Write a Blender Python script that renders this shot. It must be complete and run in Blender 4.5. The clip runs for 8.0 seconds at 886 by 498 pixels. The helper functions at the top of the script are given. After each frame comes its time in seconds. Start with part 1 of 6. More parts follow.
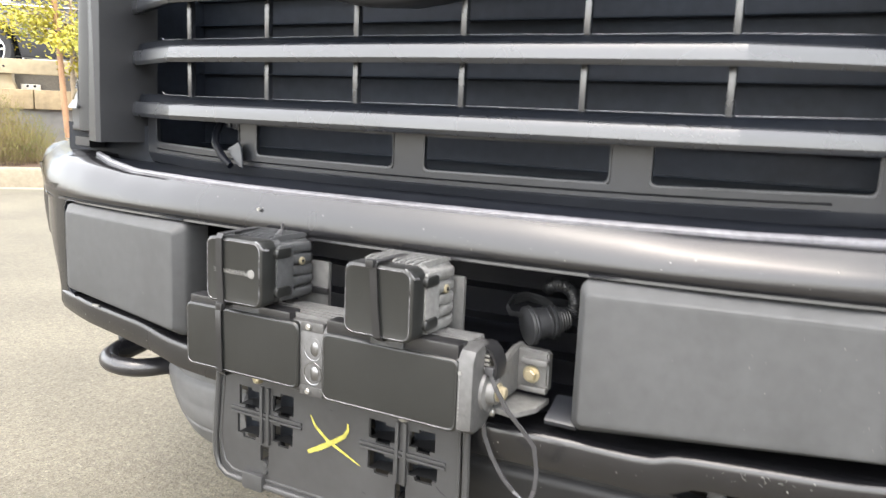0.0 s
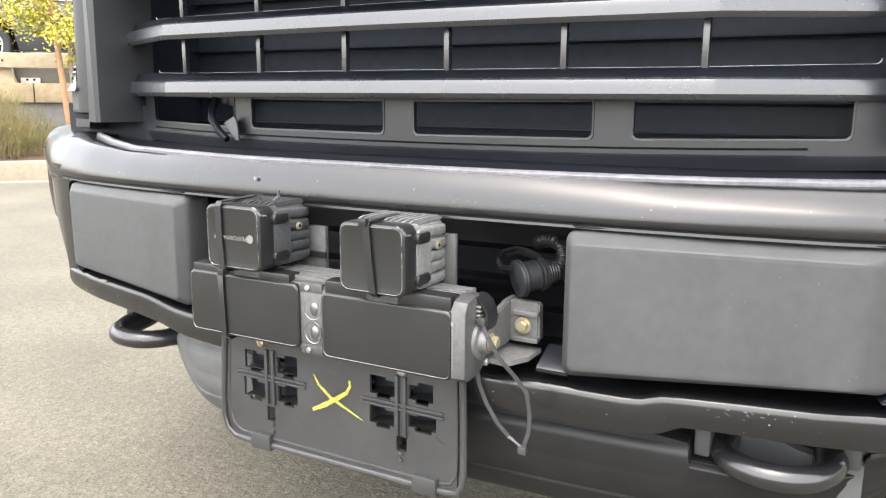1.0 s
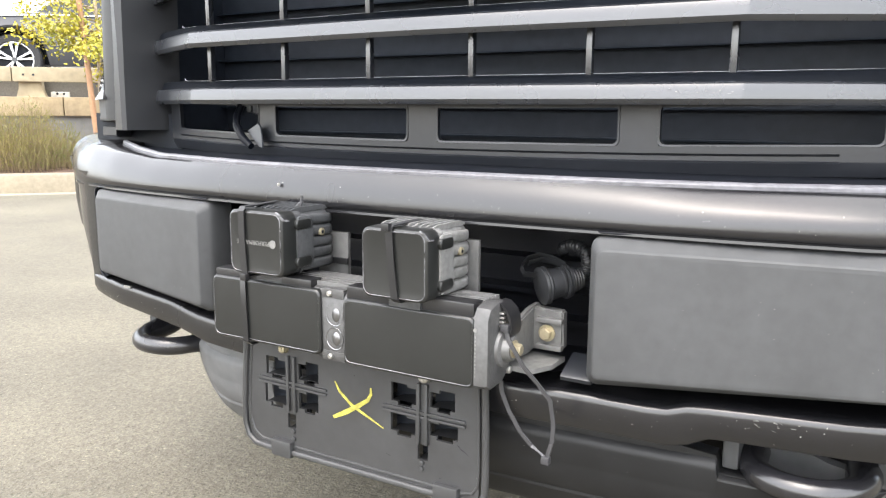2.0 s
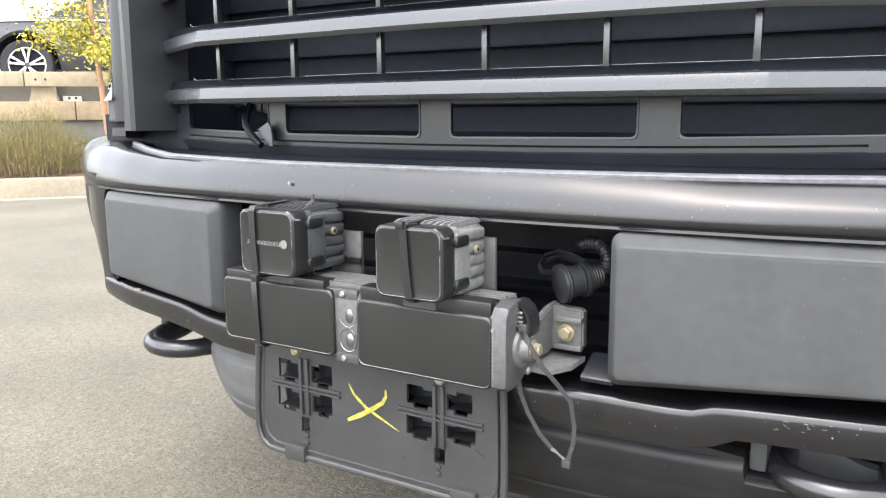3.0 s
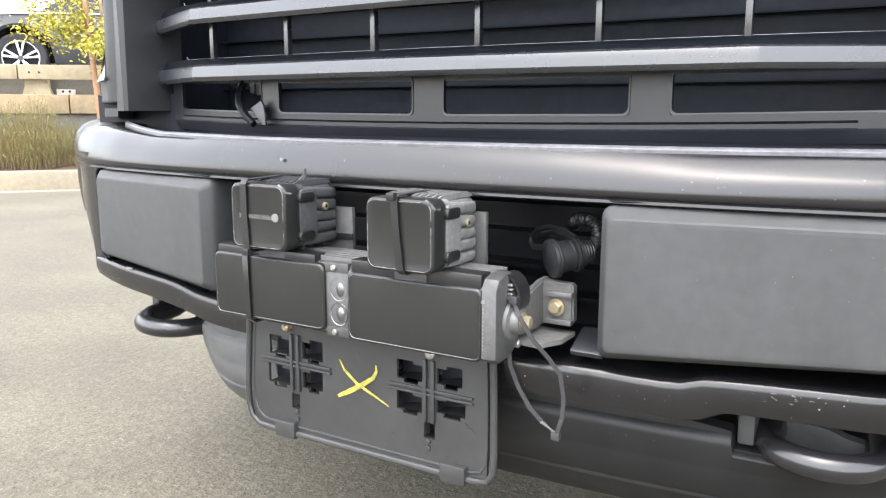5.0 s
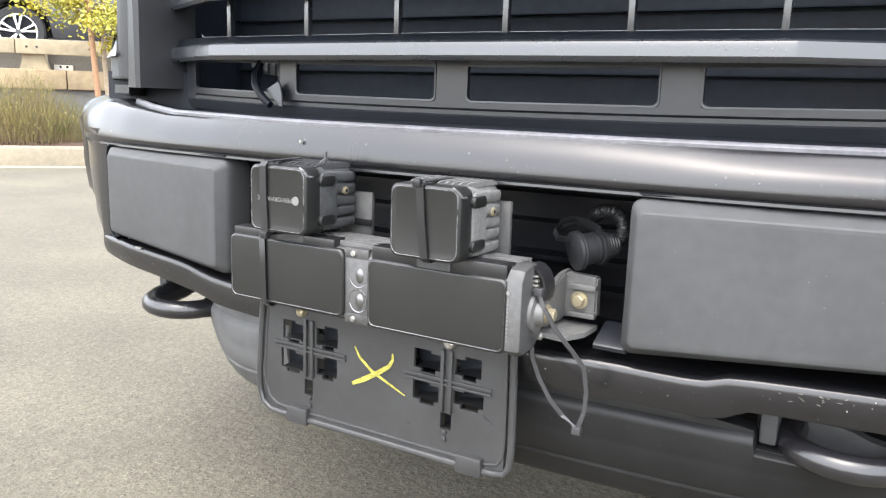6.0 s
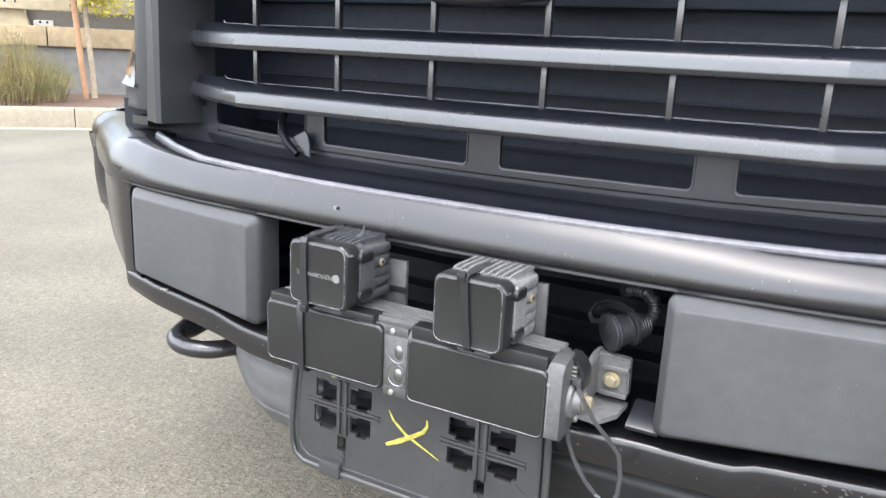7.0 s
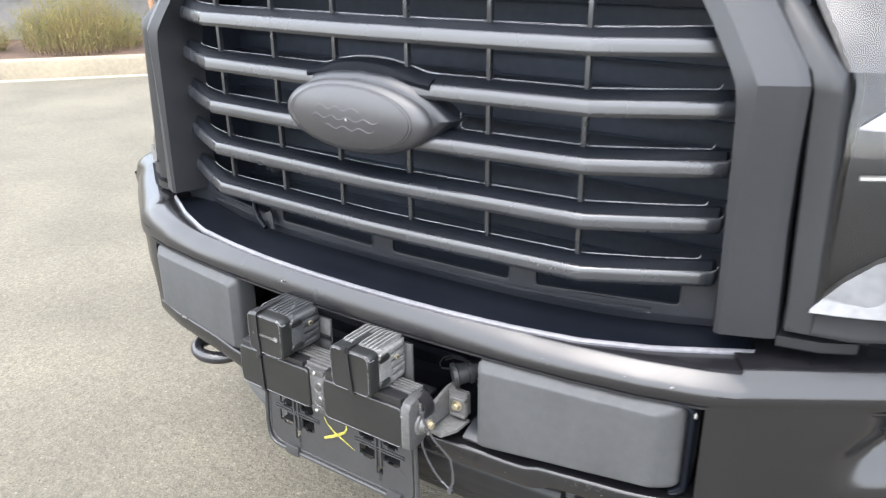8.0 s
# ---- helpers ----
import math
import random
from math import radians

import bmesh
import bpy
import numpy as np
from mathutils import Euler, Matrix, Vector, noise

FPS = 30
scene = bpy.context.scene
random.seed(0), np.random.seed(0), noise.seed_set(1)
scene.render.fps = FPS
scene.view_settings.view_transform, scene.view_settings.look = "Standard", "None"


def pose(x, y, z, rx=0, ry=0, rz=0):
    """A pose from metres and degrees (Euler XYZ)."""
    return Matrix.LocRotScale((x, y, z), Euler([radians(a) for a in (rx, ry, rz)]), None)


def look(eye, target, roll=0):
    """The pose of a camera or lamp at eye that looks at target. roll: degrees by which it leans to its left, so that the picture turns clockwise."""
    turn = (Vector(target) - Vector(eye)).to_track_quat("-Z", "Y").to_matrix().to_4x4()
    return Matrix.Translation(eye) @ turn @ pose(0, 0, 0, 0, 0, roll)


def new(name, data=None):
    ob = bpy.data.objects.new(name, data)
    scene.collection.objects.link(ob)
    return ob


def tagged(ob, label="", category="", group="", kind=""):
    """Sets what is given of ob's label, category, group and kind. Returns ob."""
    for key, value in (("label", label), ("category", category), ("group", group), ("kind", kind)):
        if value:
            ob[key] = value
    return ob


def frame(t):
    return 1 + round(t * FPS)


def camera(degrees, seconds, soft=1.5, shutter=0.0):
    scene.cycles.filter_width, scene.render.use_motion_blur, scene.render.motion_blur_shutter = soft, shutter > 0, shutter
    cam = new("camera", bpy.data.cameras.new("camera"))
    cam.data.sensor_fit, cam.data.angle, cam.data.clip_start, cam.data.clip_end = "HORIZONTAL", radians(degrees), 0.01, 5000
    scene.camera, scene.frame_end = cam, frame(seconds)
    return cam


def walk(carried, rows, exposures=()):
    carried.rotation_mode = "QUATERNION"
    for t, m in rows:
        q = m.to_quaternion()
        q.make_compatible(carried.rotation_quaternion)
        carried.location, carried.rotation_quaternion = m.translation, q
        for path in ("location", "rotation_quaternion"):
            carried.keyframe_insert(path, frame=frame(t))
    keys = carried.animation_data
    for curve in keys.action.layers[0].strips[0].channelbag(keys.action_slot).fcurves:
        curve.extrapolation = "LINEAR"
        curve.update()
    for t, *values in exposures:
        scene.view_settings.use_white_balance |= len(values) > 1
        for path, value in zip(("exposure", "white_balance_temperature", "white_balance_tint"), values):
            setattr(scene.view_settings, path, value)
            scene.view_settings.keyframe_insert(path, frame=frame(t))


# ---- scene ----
EXPOSURE = 2.29
cam = camera(59.5, 8.0, soft=1.2, shutter=0.3)
PATH = [
    (0, (0.486, -0.784, 0.811), (-0.434, 0.96, 0.475), 2.5),
    (0.2, (0.501, -0.786, 0.802), (-0.399, 0.959, 0.423), 0.8),
    (0.5, (0.508, -0.793, 0.783), (-0.391, 0.951, 0.393), 1.3),
    (1, (0.517, -0.806, 0.793), (-0.412, 0.923, 0.406), 0.3),
    (1.5, (0.523, -0.81, 0.781), (-0.434, 0.906, 0.408), 0.2),
    (1.7, (0.52, -0.806, 0.784), (-0.449, 0.907, 0.429), 0.4),
    (2.8, (0.501, -0.793, 0.775), (-0.502, 0.903, 0.432), -0.1),
    (3, (0.499, -0.785, 0.777), (-0.508, 0.907, 0.426), -0.4),
    (3.5, (0.478, -0.783, 0.758), (-0.529, 0.907, 0.398), -0.8),
    (4, (0.482, -0.786, 0.755), (-0.52, 0.906, 0.391), -0.7),
    (4.2, (0.495, -0.783, 0.762), (-0.501, 0.912, 0.399), -0.7),
    (5.3, (0.505, -0.79, 0.748), (-0.487, 0.909, 0.392), 0.8),
    (5.5, (0.495, -0.787, 0.748), (-0.494, 0.912, 0.382), 1.3),
    (6, (0.471, -0.793, 0.748), (-0.505, 0.911, 0.365), 1.9),
    (6.5, (0.421, -0.788, 0.782), (-0.53, 0.926, 0.387), 2.5),
    (7, (0.408, -0.817, 0.886), (-0.51, 0.888, 0.384), 2.8),
    (7.2, (0.45, -0.841, 0.979), (-0.468, 0.838, 0.398), 2.3),
    (7.5, (0.557, -0.878, 1.116), (-0.387, 0.762, 0.469), 1.7),
    (7.8, (0.705, -0.916, 1.193), (-0.307, 0.652, 0.474), -0.1),
    (8, (0.802, -0.936, 1.26), (-0.25, 0.59, 0.51), -0.6),
]
walk(cam, [(t, look(eye, target, roll)) for t, eye, target, roll in PATH], exposures=[(0.0, EXPOSURE + 0.18, 7000, 10), (1.7, EXPOSURE + 0.12, 6900, 10), (3.0, EXPOSURE + 0.03, 6700, 10), (6.0, EXPOSURE + 0.04, 6660, 10), (6.5, EXPOSURE + 0.04, 6470, 10), (7.0, EXPOSURE + 0.06, 6430, 10), (7.5, EXPOSURE + 0.2, 6450, 10), (8.0, EXPOSURE + 0.08, 6460, 10)])

# ---- world and light: bright overcast day ----
world = bpy.data.worlds.new("overcast_sky")
scene.world = world
world.use_nodes = True
wt = world.node_tree
sky = wt.nodes.new("ShaderNodeTexSky")
sky.sky_type, sky.sun_disc = "NISHITA", False
sky.sun_elevation, sky.sun_rotation = radians(63), radians(183)
sky.air_density, sky.dust_density, sky.ozone_density = 1.0, 3.0, 3.0
grey = wt.nodes.new("ShaderNodeHueSaturation")
grey.inputs["Saturation"].default_value = 0.55
wt.links.new(sky.outputs[0], grey.inputs["Color"])
wt.links.new(grey.outputs[0], wt.nodes["Background"].inputs[0])
wt.nodes["Background"].inputs[1].default_value = 0.15
sun = new("sun", bpy.data.lights.new("sun", "SUN"))
sun.data.energy, sun.data.angle, sun.data.color = 1.82, radians(170), (0.99, 0.99, 0.985)
sun.matrix_world = look((-0.1, -2.0, 4.0), (0, 0, 0))


# ---- materials ----
def mat(name, color, rough=0.5, metal=0.0, scale=40.0, vary=0.15, bump=0.0, bump_scale=300.0, color2=None, rough_vary=0.08, coat=0.0, big=3.0, spec=0.5, stretch=None):
    """A principled material with colour and gloss varied at two scales, and a fine relief."""
    m = bpy.data.materials.new(name)
    m.use_nodes = True
    nt = m.node_tree
    n, l = nt.nodes, nt.links
    b = n["Principled BSDF"]
    co = n.new("ShaderNodeTexCoord")
    fine = n.new("ShaderNodeTexNoise")
    fine.inputs["Scale"].default_value, fine.inputs["Detail"].default_value = scale, 6
    wide = n.new("ShaderNodeTexNoise")
    wide.inputs["Scale"].default_value, wide.inputs["Detail"].default_value = big, 4
    for t in (fine, wide):
        if stretch and t is wide:
            mp = n.new("ShaderNodeMapping")
            mp.inputs["Scale"].default_value = stretch
            l.new(co.outputs["Object"], mp.inputs["Vector"])
            l.new(mp.outputs[0], t.inputs["Vector"])
        else:
            l.new(co.outputs["Object"], t.inputs["Vector"])
    mix = n.new("ShaderNodeMath")
    mix.operation = "ADD"
    l.new(fine.outputs["Fac"], mix.inputs[0])
    l.new(wide.outputs["Fac"], mix.inputs[1])
    ramp = n.new("ShaderNodeMapRange")
    ramp.inputs["From Min"].default_value, ramp.inputs["From Max"].default_value = 0.7, 1.3
    l.new(mix.outputs[0], ramp.inputs["Value"])
    cr = n.new("ShaderNodeMix")
    cr.data_type = "RGBA"
    a = Vector(color)
    c2 = Vector(color2) if color2 else a * (1 + vary)
    c1 = a if color2 else a * (1 - vary)
    cr.inputs["A"].default_value, cr.inputs["B"].default_value = (*c1, 1), (*c2, 1)
    l.new(ramp.outputs[0], cr.inputs["Factor"])
    l.new(cr.outputs["Result"], b.inputs["Base Color"])
    rr = n.new("ShaderNodeMapRange")
    rr.inputs["From Min"].default_value, rr.inputs["From Max"].default_value = 0.35, 0.65
    rr.inputs["To Min"].default_value, rr.inputs["To Max"].default_value = max(rough - rough_vary, 0.02), min(rough + rough_vary, 1)
    l.new(wide.outputs["Fac"], rr.inputs["Value"])
    l.new(rr.outputs[0], b.inputs["Roughness"])
    b.inputs["Metallic"].default_value = metal
    b.inputs["Coat Weight"].default_value = coat
    b.inputs["Specular IOR Level"].default_value = spec
    if bump:
        g = n.new("ShaderNodeTexNoise")
        g.inputs["Scale"].default_value, g.inputs["Detail"].default_value = bump_scale, 3
        l.new(co.outputs["Object"], g.inputs["Vector"])
        bn = n.new("ShaderNodeBump")
        bn.inputs["Strength"].default_value, bn.inputs["Distance"].default_value = bump, 0.002
        l.new(g.outputs["Fac"], bn.inputs["Height"])
        l.new(bn.outputs[0], b.inputs["Normal"])
    return m


SATIN = mat("satin_black_bumper_paint", (0.008, 0.008, 0.0092), 0.25, 0.0, 120, 0.25, 0.02, 900, spec=0.64, rough_vary=0.04)
PADM = mat("matt_charcoal_plastic", (0.046, 0.0475, 0.049), 0.58, 0.0, 70, 0.13, 0.08, 1500, rough_vary=0.06, big=16, spec=0.35, stretch=(1.0, 1.0, 0.35))
SHELFM = mat("black_step_pad_plastic", (0.0032, 0.0042, 0.0068), 0.38, 0.0, 120, 0.3, 0.04, 1400, spec=0.13)
# worn black edge; its sky reflection is put into the pale base colour
EDGE = mat("worn_trim_edge_sheen", (0.09, 0.09, 0.1), 0.4, 0.0, 160, 0.35, big=14, spec=0.6)
# edge of the black openings: the highlight is painted in as a pale colour
LIPM = mat("bar_edge_highlight", (0.2, 0.205, 0.22), 0.35, 0.0, 160, 0.3, spec=1.0)
GRILLEM = mat("satin_grey_black_grille_paint", (0.0112, 0.0128, 0.0163), 0.27, 0.0, 100, 0.15, 0.02, 1200, spec=1.0, rough_vary=0.05, big=8)
FRAMEM = mat("satin_surround_paint", (0.0085, 0.0095, 0.012), 0.44, 0.0, 80, 0.15, 0.02, 1200, spec=0.55, rough_vary=0.04)
PANELM = mat("grille_panel_plastic", (0.011, 0.0125, 0.016), 0.34, 0.0, 90, 0.2, 0.03, 1200, spec=0.55)
DARK = mat("black_inner_plastic", (0.0065, 0.0085, 0.0125), 0.6, 0.0, 60, 0.3, spec=0.25)
# black lifted and blued: lens veil over the grille's inside is in the colour
CORE = mat("veiled_black_radiator", (0.0115, 0.0155, 0.023), 0.6, 0.0, 60, 0.3, spec=0.25)
STRIPM = mat("satin_lamp_strip_paint", (0.0125, 0.0133, 0.0148), 0.42, 0.0, 80, 0.15, 0.02, 1200, spec=0.42)
LAMPM = mat("dark_lamp_housing", (0.0095, 0.01, 0.0115), 0.42, 0.0, 80, 0.15, 0.02, 1200, spec=0.3)
FIN = mat("radiator_fin", (0.012, 0.0165, 0.024), 0.6, 0.0, 200, 0.3, spec=0.1)
SHELFB = mat("black_bar_shelf_plastic", (0.0035, 0.0045, 0.0065), 0.5, 0.0, 120, 0.3, 0.05, 1200, spec=0.06)
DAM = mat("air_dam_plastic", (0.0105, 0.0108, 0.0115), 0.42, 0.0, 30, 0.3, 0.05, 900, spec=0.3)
# grey recess panels, and the dam's end with ground bounce put into its colour
DAMEND = mat("pale_valance_plastic", (0.085, 0.086, 0.087), 0.6, 0.0, 30, 0.25, 0.05, 900, spec=0.3)
HOOKM = mat("black_coated_steel", (0.012, 0.012, 0.014), 0.26, 0.0, 150, 0.3, 0.04, 500, spec=0.7)
EMB = mat("matt_black_wrapped_emblem", (0.026, 0.026, 0.0285), 0.38, 0.0, 90, 0.15, 0.03, 900, spec=0.65)
PAINT = mat("black_body_paint", (0.02, 0.021, 0.023), 0.18, 0.0, 60, 0.2, coat=0.6)
CHROME = mat("chrome", (0.8, 0.8, 0.82), 0.12, 1.0, 60, 0.05)
BEAM = mat("black_beam_steel", (0.0065, 0.0073, 0.0105), 0.45, 0.0, 60, 0.3, 0.03, 700, spec=0.22)
FILM = mat("smoked_black_cover", (0.0118, 0.0125, 0.0122), 0.3, 0.0, 60, 0.12, 0.015, 900, big=9, rough_vary=0.02)
# glossy rim of the black covers, its broken highlight painted into the colour
RIMM = mat("cover_edge_highlight", (0.075, 0.075, 0.08), 0.22, 0.0, 200, 0.9, big=60, spec=1.0)
CAST = mat("cast_aluminium", (0.07, 0.07, 0.07), 0.42, 0.3, 150, 0.3, 0.2, 700)
DCAST = mat("dark_cast_fins", (0.058, 0.06, 0.063), 0.42, 0.2, 150, 0.3, 0.2, 700)
SILVER = mat("silvered_reflector", (0.19, 0.19, 0.195), 0.35, 0.9, 60, 0.25)
PLATEM = mat("grey_mount_steel", (0.095, 0.095, 0.094), 0.5, 0.1, 90, 0.3, 0.1, 500)
GCAST = mat("dusty_grey_cast_fins", (0.155, 0.155, 0.152), 0.5, 0.2, 120, 0.35, 0.2, 700)
KNUCK = mat("grey_cast_bracket", (0.105, 0.105, 0.104), 0.42, 0.2, 150, 0.3, 0.2, 700)
ZINC = mat("yellow_zinc_bolt", (0.4, 0.35, 0.24), 0.4, 0.7, 200, 0.2)
STEEL = mat("bright_steel", (0.5, 0.49, 0.47), 0.35, 0.9, 200, 0.2)
LAMPTOP = mat("smoky_reflector_facets", (0.05, 0.05, 0.05), 0.4, 0.4, 30, 0.5, big=14, spec=0.3)
REFL = mat("silver_reflector", (0.2, 0.2, 0.207), 0.26, 0.95, 120, 0.3)
TIE = mat("black_nylon", (0.012, 0.012, 0.013), 0.3, 0.0, 90, 0.2)
TIEG = mat("grey_nylon", (0.04, 0.04, 0.043), 0.28, 0.0, 90, 0.2)
HOLDER = mat("holder_black_plastic", (0.031, 0.0315, 0.0325), 0.42, 0.0, 60, 0.15, 0.04, 900, big=12)
YELLOW = mat("yellow_paint_marker", (0.46, 0.42, 0.08), 0.5, 0.0, 160, 0.45)
WHITE = mat("white_print", (0.13, 0.13, 0.125), 0.5)
CHIPM = mat("bare_chip", (0.2, 0.195, 0.18), 0.6)
RUBBER = mat("tyre_rubber", (0.02, 0.02, 0.021), 0.75, 0.0, 40, 0.3, 0.2, 300)
CORR = mat("grey_black_convoluted_tube", (0.02, 0.021, 0.023), 0.36, 0.0, 90, 0.3)
KERBM = mat("weathered_concrete", (0.215, 0.185, 0.134), 0.9, 0.0, 25, 0.18, 0.5, 200, big=2)
GUTTER = mat("pale_gutter_concrete", (0.22, 0.2, 0.155), 0.9, 0.0, 25, 0.15, 0.4, 200)
MULCH = mat("brown_bark_mulch", (0.035, 0.022, 0.015), 0.95, 0.0, 60, 0.5, 1.0, 90, color2=(0.12, 0.07, 0.045))
WALLM = mat("grey_block_wall", (0.17, 0.165, 0.155), 0.9, 0.0, 12, 0.15, 0.4, 120)
WOOD = mat("weathered_timber", (0.28, 0.215, 0.13), 0.8, 0.0, 14, 0.25, 0.4, 120)
WOOD2 = mat("pale_timber", (0.33, 0.275, 0.185), 0.8, 0.0, 14, 0.2, 0.4, 120)
STAKE = mat("lodge_pole", (0.3, 0.17, 0.095), 0.8, 0.0, 20, 0.2, 0.4, 120)
BARK = mat("young_bark", (0.3, 0.24, 0.17), 0.9, 0.0, 40, 0.3, 0.6, 150)
LEAF = mat("yellow_green_leaf", (0.36, 0.29, 0.02), 0.6, 0.0, 3, 0.4, color2=(0.22, 0.23, 0.02), big=6)
BLADE = mat("dry_green_grass", (0.085, 0.105, 0.022), 0.7, 0.0, 7, 0.3, color2=(0.26, 0.215, 0.07), big=3.2)
TWIG = mat("dry_brown_stems", (0.13, 0.09, 0.055), 0.8, 0.0, 9, 0.3, color2=(0.24, 0.18, 0.1), big=5)
CARP = mat("grey_metallic_car_paint", (0.045, 0.046, 0.05), 0.3, 0.2, 90, 0.1, coat=0.15)
ALLOY = mat("machined_alloy", (0.7, 0.7, 0.7), 0.25, 0.9, 90, 0.1)
CARGLASS = mat("dark_car_glass", (0.01, 0.012, 0.014), 0.05, 0.0, 30, 0.1)
PALEBOX = mat("pale_grey_plastic", (0.55, 0.54, 0.5), 0.6, 0.0, 30, 0.15)
LOT = mat("upper_lot_asphalt", (0.12, 0.112, 0.1), 0.9, 0.0, 60, 0.2, 0.5, 200)


def glass_material():
    """Clear thin plastic: see-through, with mirror gloss that grows at flat angles."""
    m = bpy.data.materials.new("clear_lens")
    m.use_nodes = True
    n, l = m.node_tree.nodes, m.node_tree.links
    n.remove(n["Principled BSDF"])
    fr, gl, tr, mx = n.new("ShaderNodeFresnel"), n.new("ShaderNodeBsdfGlossy"), n.new("ShaderNodeBsdfTransparent"), n.new("ShaderNodeMixShader")
    fr.inputs["IOR"].default_value = 1.6
    gl.inputs["Roughness"].default_value = 0.03
    tr.inputs["Color"].default_value = (0.9, 0.91, 0.92, 1)
    l.new(fr.outputs[0], mx.inputs[0])
    l.new(tr.outputs[0], mx.inputs[1])
    l.new(gl.outputs[0], mx.inputs[2])
    l.new(mx.outputs[0], n["Material Output"].inputs[0])
    return m


GLASS = glass_material()


def asphalt_material():
    """Worn parking-lot asphalt: pale stones in a warm grey binder, with wide stains."""
    m = bpy.data.materials.new("worn_asphalt")
    m.use_nodes = True
    nt = m.node_tree
    n, l = nt.nodes, nt.links
    b = n["Principled BSDF"]
    co = n.new("ShaderNodeTexCoord")
    vor = n.new("ShaderNodeTexVoronoi")
    vor.inputs["Scale"].default_value = 210
    l.new(co.outputs["Object"], vor.inputs["Vector"])
    stone = n.new("ShaderNodeValToRGB")
    stone.color_ramp.elements[0].color, stone.color_ramp.elements[1].color = (0.079, 0.0712, 0.0528, 1), (0.12, 0.108, 0.0795, 1)
    stone.color_ramp.elements[0].position, stone.color_ramp.elements[1].position = 0.15, 0.95
    sep = n.new("ShaderNodeSeparateColor")
    l.new(vor.outputs["Color"], sep.inputs[0])
    l.new(sep.outputs[0], stone.inputs[0])
    wide = n.new("ShaderNodeTexNoise")
    wide.inputs["Scale"].default_value, wide.inputs["Detail"].default_value = 1.6, 8
    l.new(co.outputs["Object"], wide.inputs["Vector"])
    rng = n.new("ShaderNodeMapRange")
    rng.inputs["From Min"].default_value, rng.inputs["From Max"].default_value = 0.3, 0.7
    rng.inputs["To Min"].default_value, rng.inputs["To Max"].default_value = 0.82, 1.2
    l.new(wide.outputs["Fac"], rng.inputs["Value"])
    mid = n.new("ShaderNodeTexNoise")
    mid.inputs["Scale"].default_value, mid.inputs["Detail"].default_value = 34, 9
    l.new(co.outputs["Object"], mid.inputs["Vector"])
    mr = n.new("ShaderNodeMapRange")
    mr.inputs["From Min"].default_value, mr.inputs["From Max"].default_value = 0.3, 0.7
    mr.inputs["To Min"].default_value, mr.inputs["To Max"].default_value = 0.87, 1.12
    l.new(mid.outputs["Fac"], mr.inputs["Value"])
    both = n.new("ShaderNodeMath")
    both.operation = "MULTIPLY"
    l.new(rng.outputs[0], both.inputs[0])
    l.new(mr.outputs[0], both.inputs[1])
    # single pale pebbles and dark pits
    peb = n.new("ShaderNodeTexVoronoi")
    peb.inputs["Scale"].default_value = 125
    warp = n.new("ShaderNodeVectorMath")
    warp.operation = "MULTIPLY_ADD"
    warp.inputs[1].default_value = (0.012, 0.012, 0.012)
    l.new(mid.outputs["Color"], warp.inputs[0])
    l.new(co.outputs["Object"], warp.inputs[2])
    l.new(warp.outputs[0], peb.inputs["Vector"])
    pick = n.new("ShaderNodeSeparateColor")
    l.new(peb.outputs["Color"], pick.inputs[0])
    core = n.new("ShaderNodeMapRange")
    core.inputs["From Min"].default_value, core.inputs["From Max"].default_value = 0.42, 0.3
    l.new(peb.outputs["Distance"], core.inputs["Value"])
    tone = n.new("ShaderNodeValToRGB")
    tone.color_ramp.interpolation = "CONSTANT"
    tone.color_ramp.elements[0].position, tone.color_ramp.elements[0].color = 0.0, (0.0, 0.0, 0.0, 1)
    tone.color_ramp.elements[1].position, tone.color_ramp.elements[1].color = 0.13, (0.42, 0.42, 0.42, 1)
    last = tone.color_ramp.elements.new(0.9)
    last.color = (0.8, 0.8, 0.8, 1)
    last = tone.color_ramp.elements.new(0.975)
    last.color = (1, 1, 1, 1)
    l.new(pick.outputs[1], tone.inputs[0])
    gain = n.new("ShaderNodeMapRange")
    gain.inputs["To Min"].default_value, gain.inputs["To Max"].default_value = -0.42, 0.58
    l.new(tone.outputs[0], gain.inputs["Value"])
    spot = n.new("ShaderNodeMath")
    spot.operation = "MULTIPLY_ADD"
    spot.inputs[2].default_value = 1.0
    l.new(gain.outputs[0], spot.inputs[0])
    l.new(core.outputs[0], spot.inputs[1])
    every = n.new("ShaderNodeMath")
    every.operation = "MULTIPLY"
    l.new(both.outputs[0], every.inputs[0])
    l.new(spot.outputs[0], every.inputs[1])
    mul = n.new("ShaderNodeVectorMath")
    mul.operation = "SCALE"
    l.new(stone.outputs["Color"], mul.inputs[0])
    l.new(every.outputs[0], mul.inputs["Scale"])
    l.new(mul.outputs[0], b.inputs["Base Color"])
    b.inputs["Roughness"].default_value = 0.9
    bn = n.new("ShaderNodeBump")
    bn.inputs["Strength"].default_value, bn.inputs["Distance"].default_value = 0.5, 0.002
    l.new(vor.outputs["Distance"], bn.inputs["Height"])
    lumps = n.new("ShaderNodeTexNoise")
    lumps.inputs["Scale"].default_value, lumps.inputs["Detail"].default_value = 55, 5
    l.new(co.outputs["Object"], lumps.inputs["Vector"])
    bl = n.new("ShaderNodeBump")
    bl.inputs["Strength"].default_value, bl.inputs["Distance"].default_value = 0.7, 0.008
    l.new(lumps.outputs["Fac"], bl.inputs["Height"])
    l.new(bn.outputs[0], bl.inputs["Normal"])
    l.new(bl.outputs[0], b.inputs["Normal"])
    return m


ASPHALT = asphalt_material()


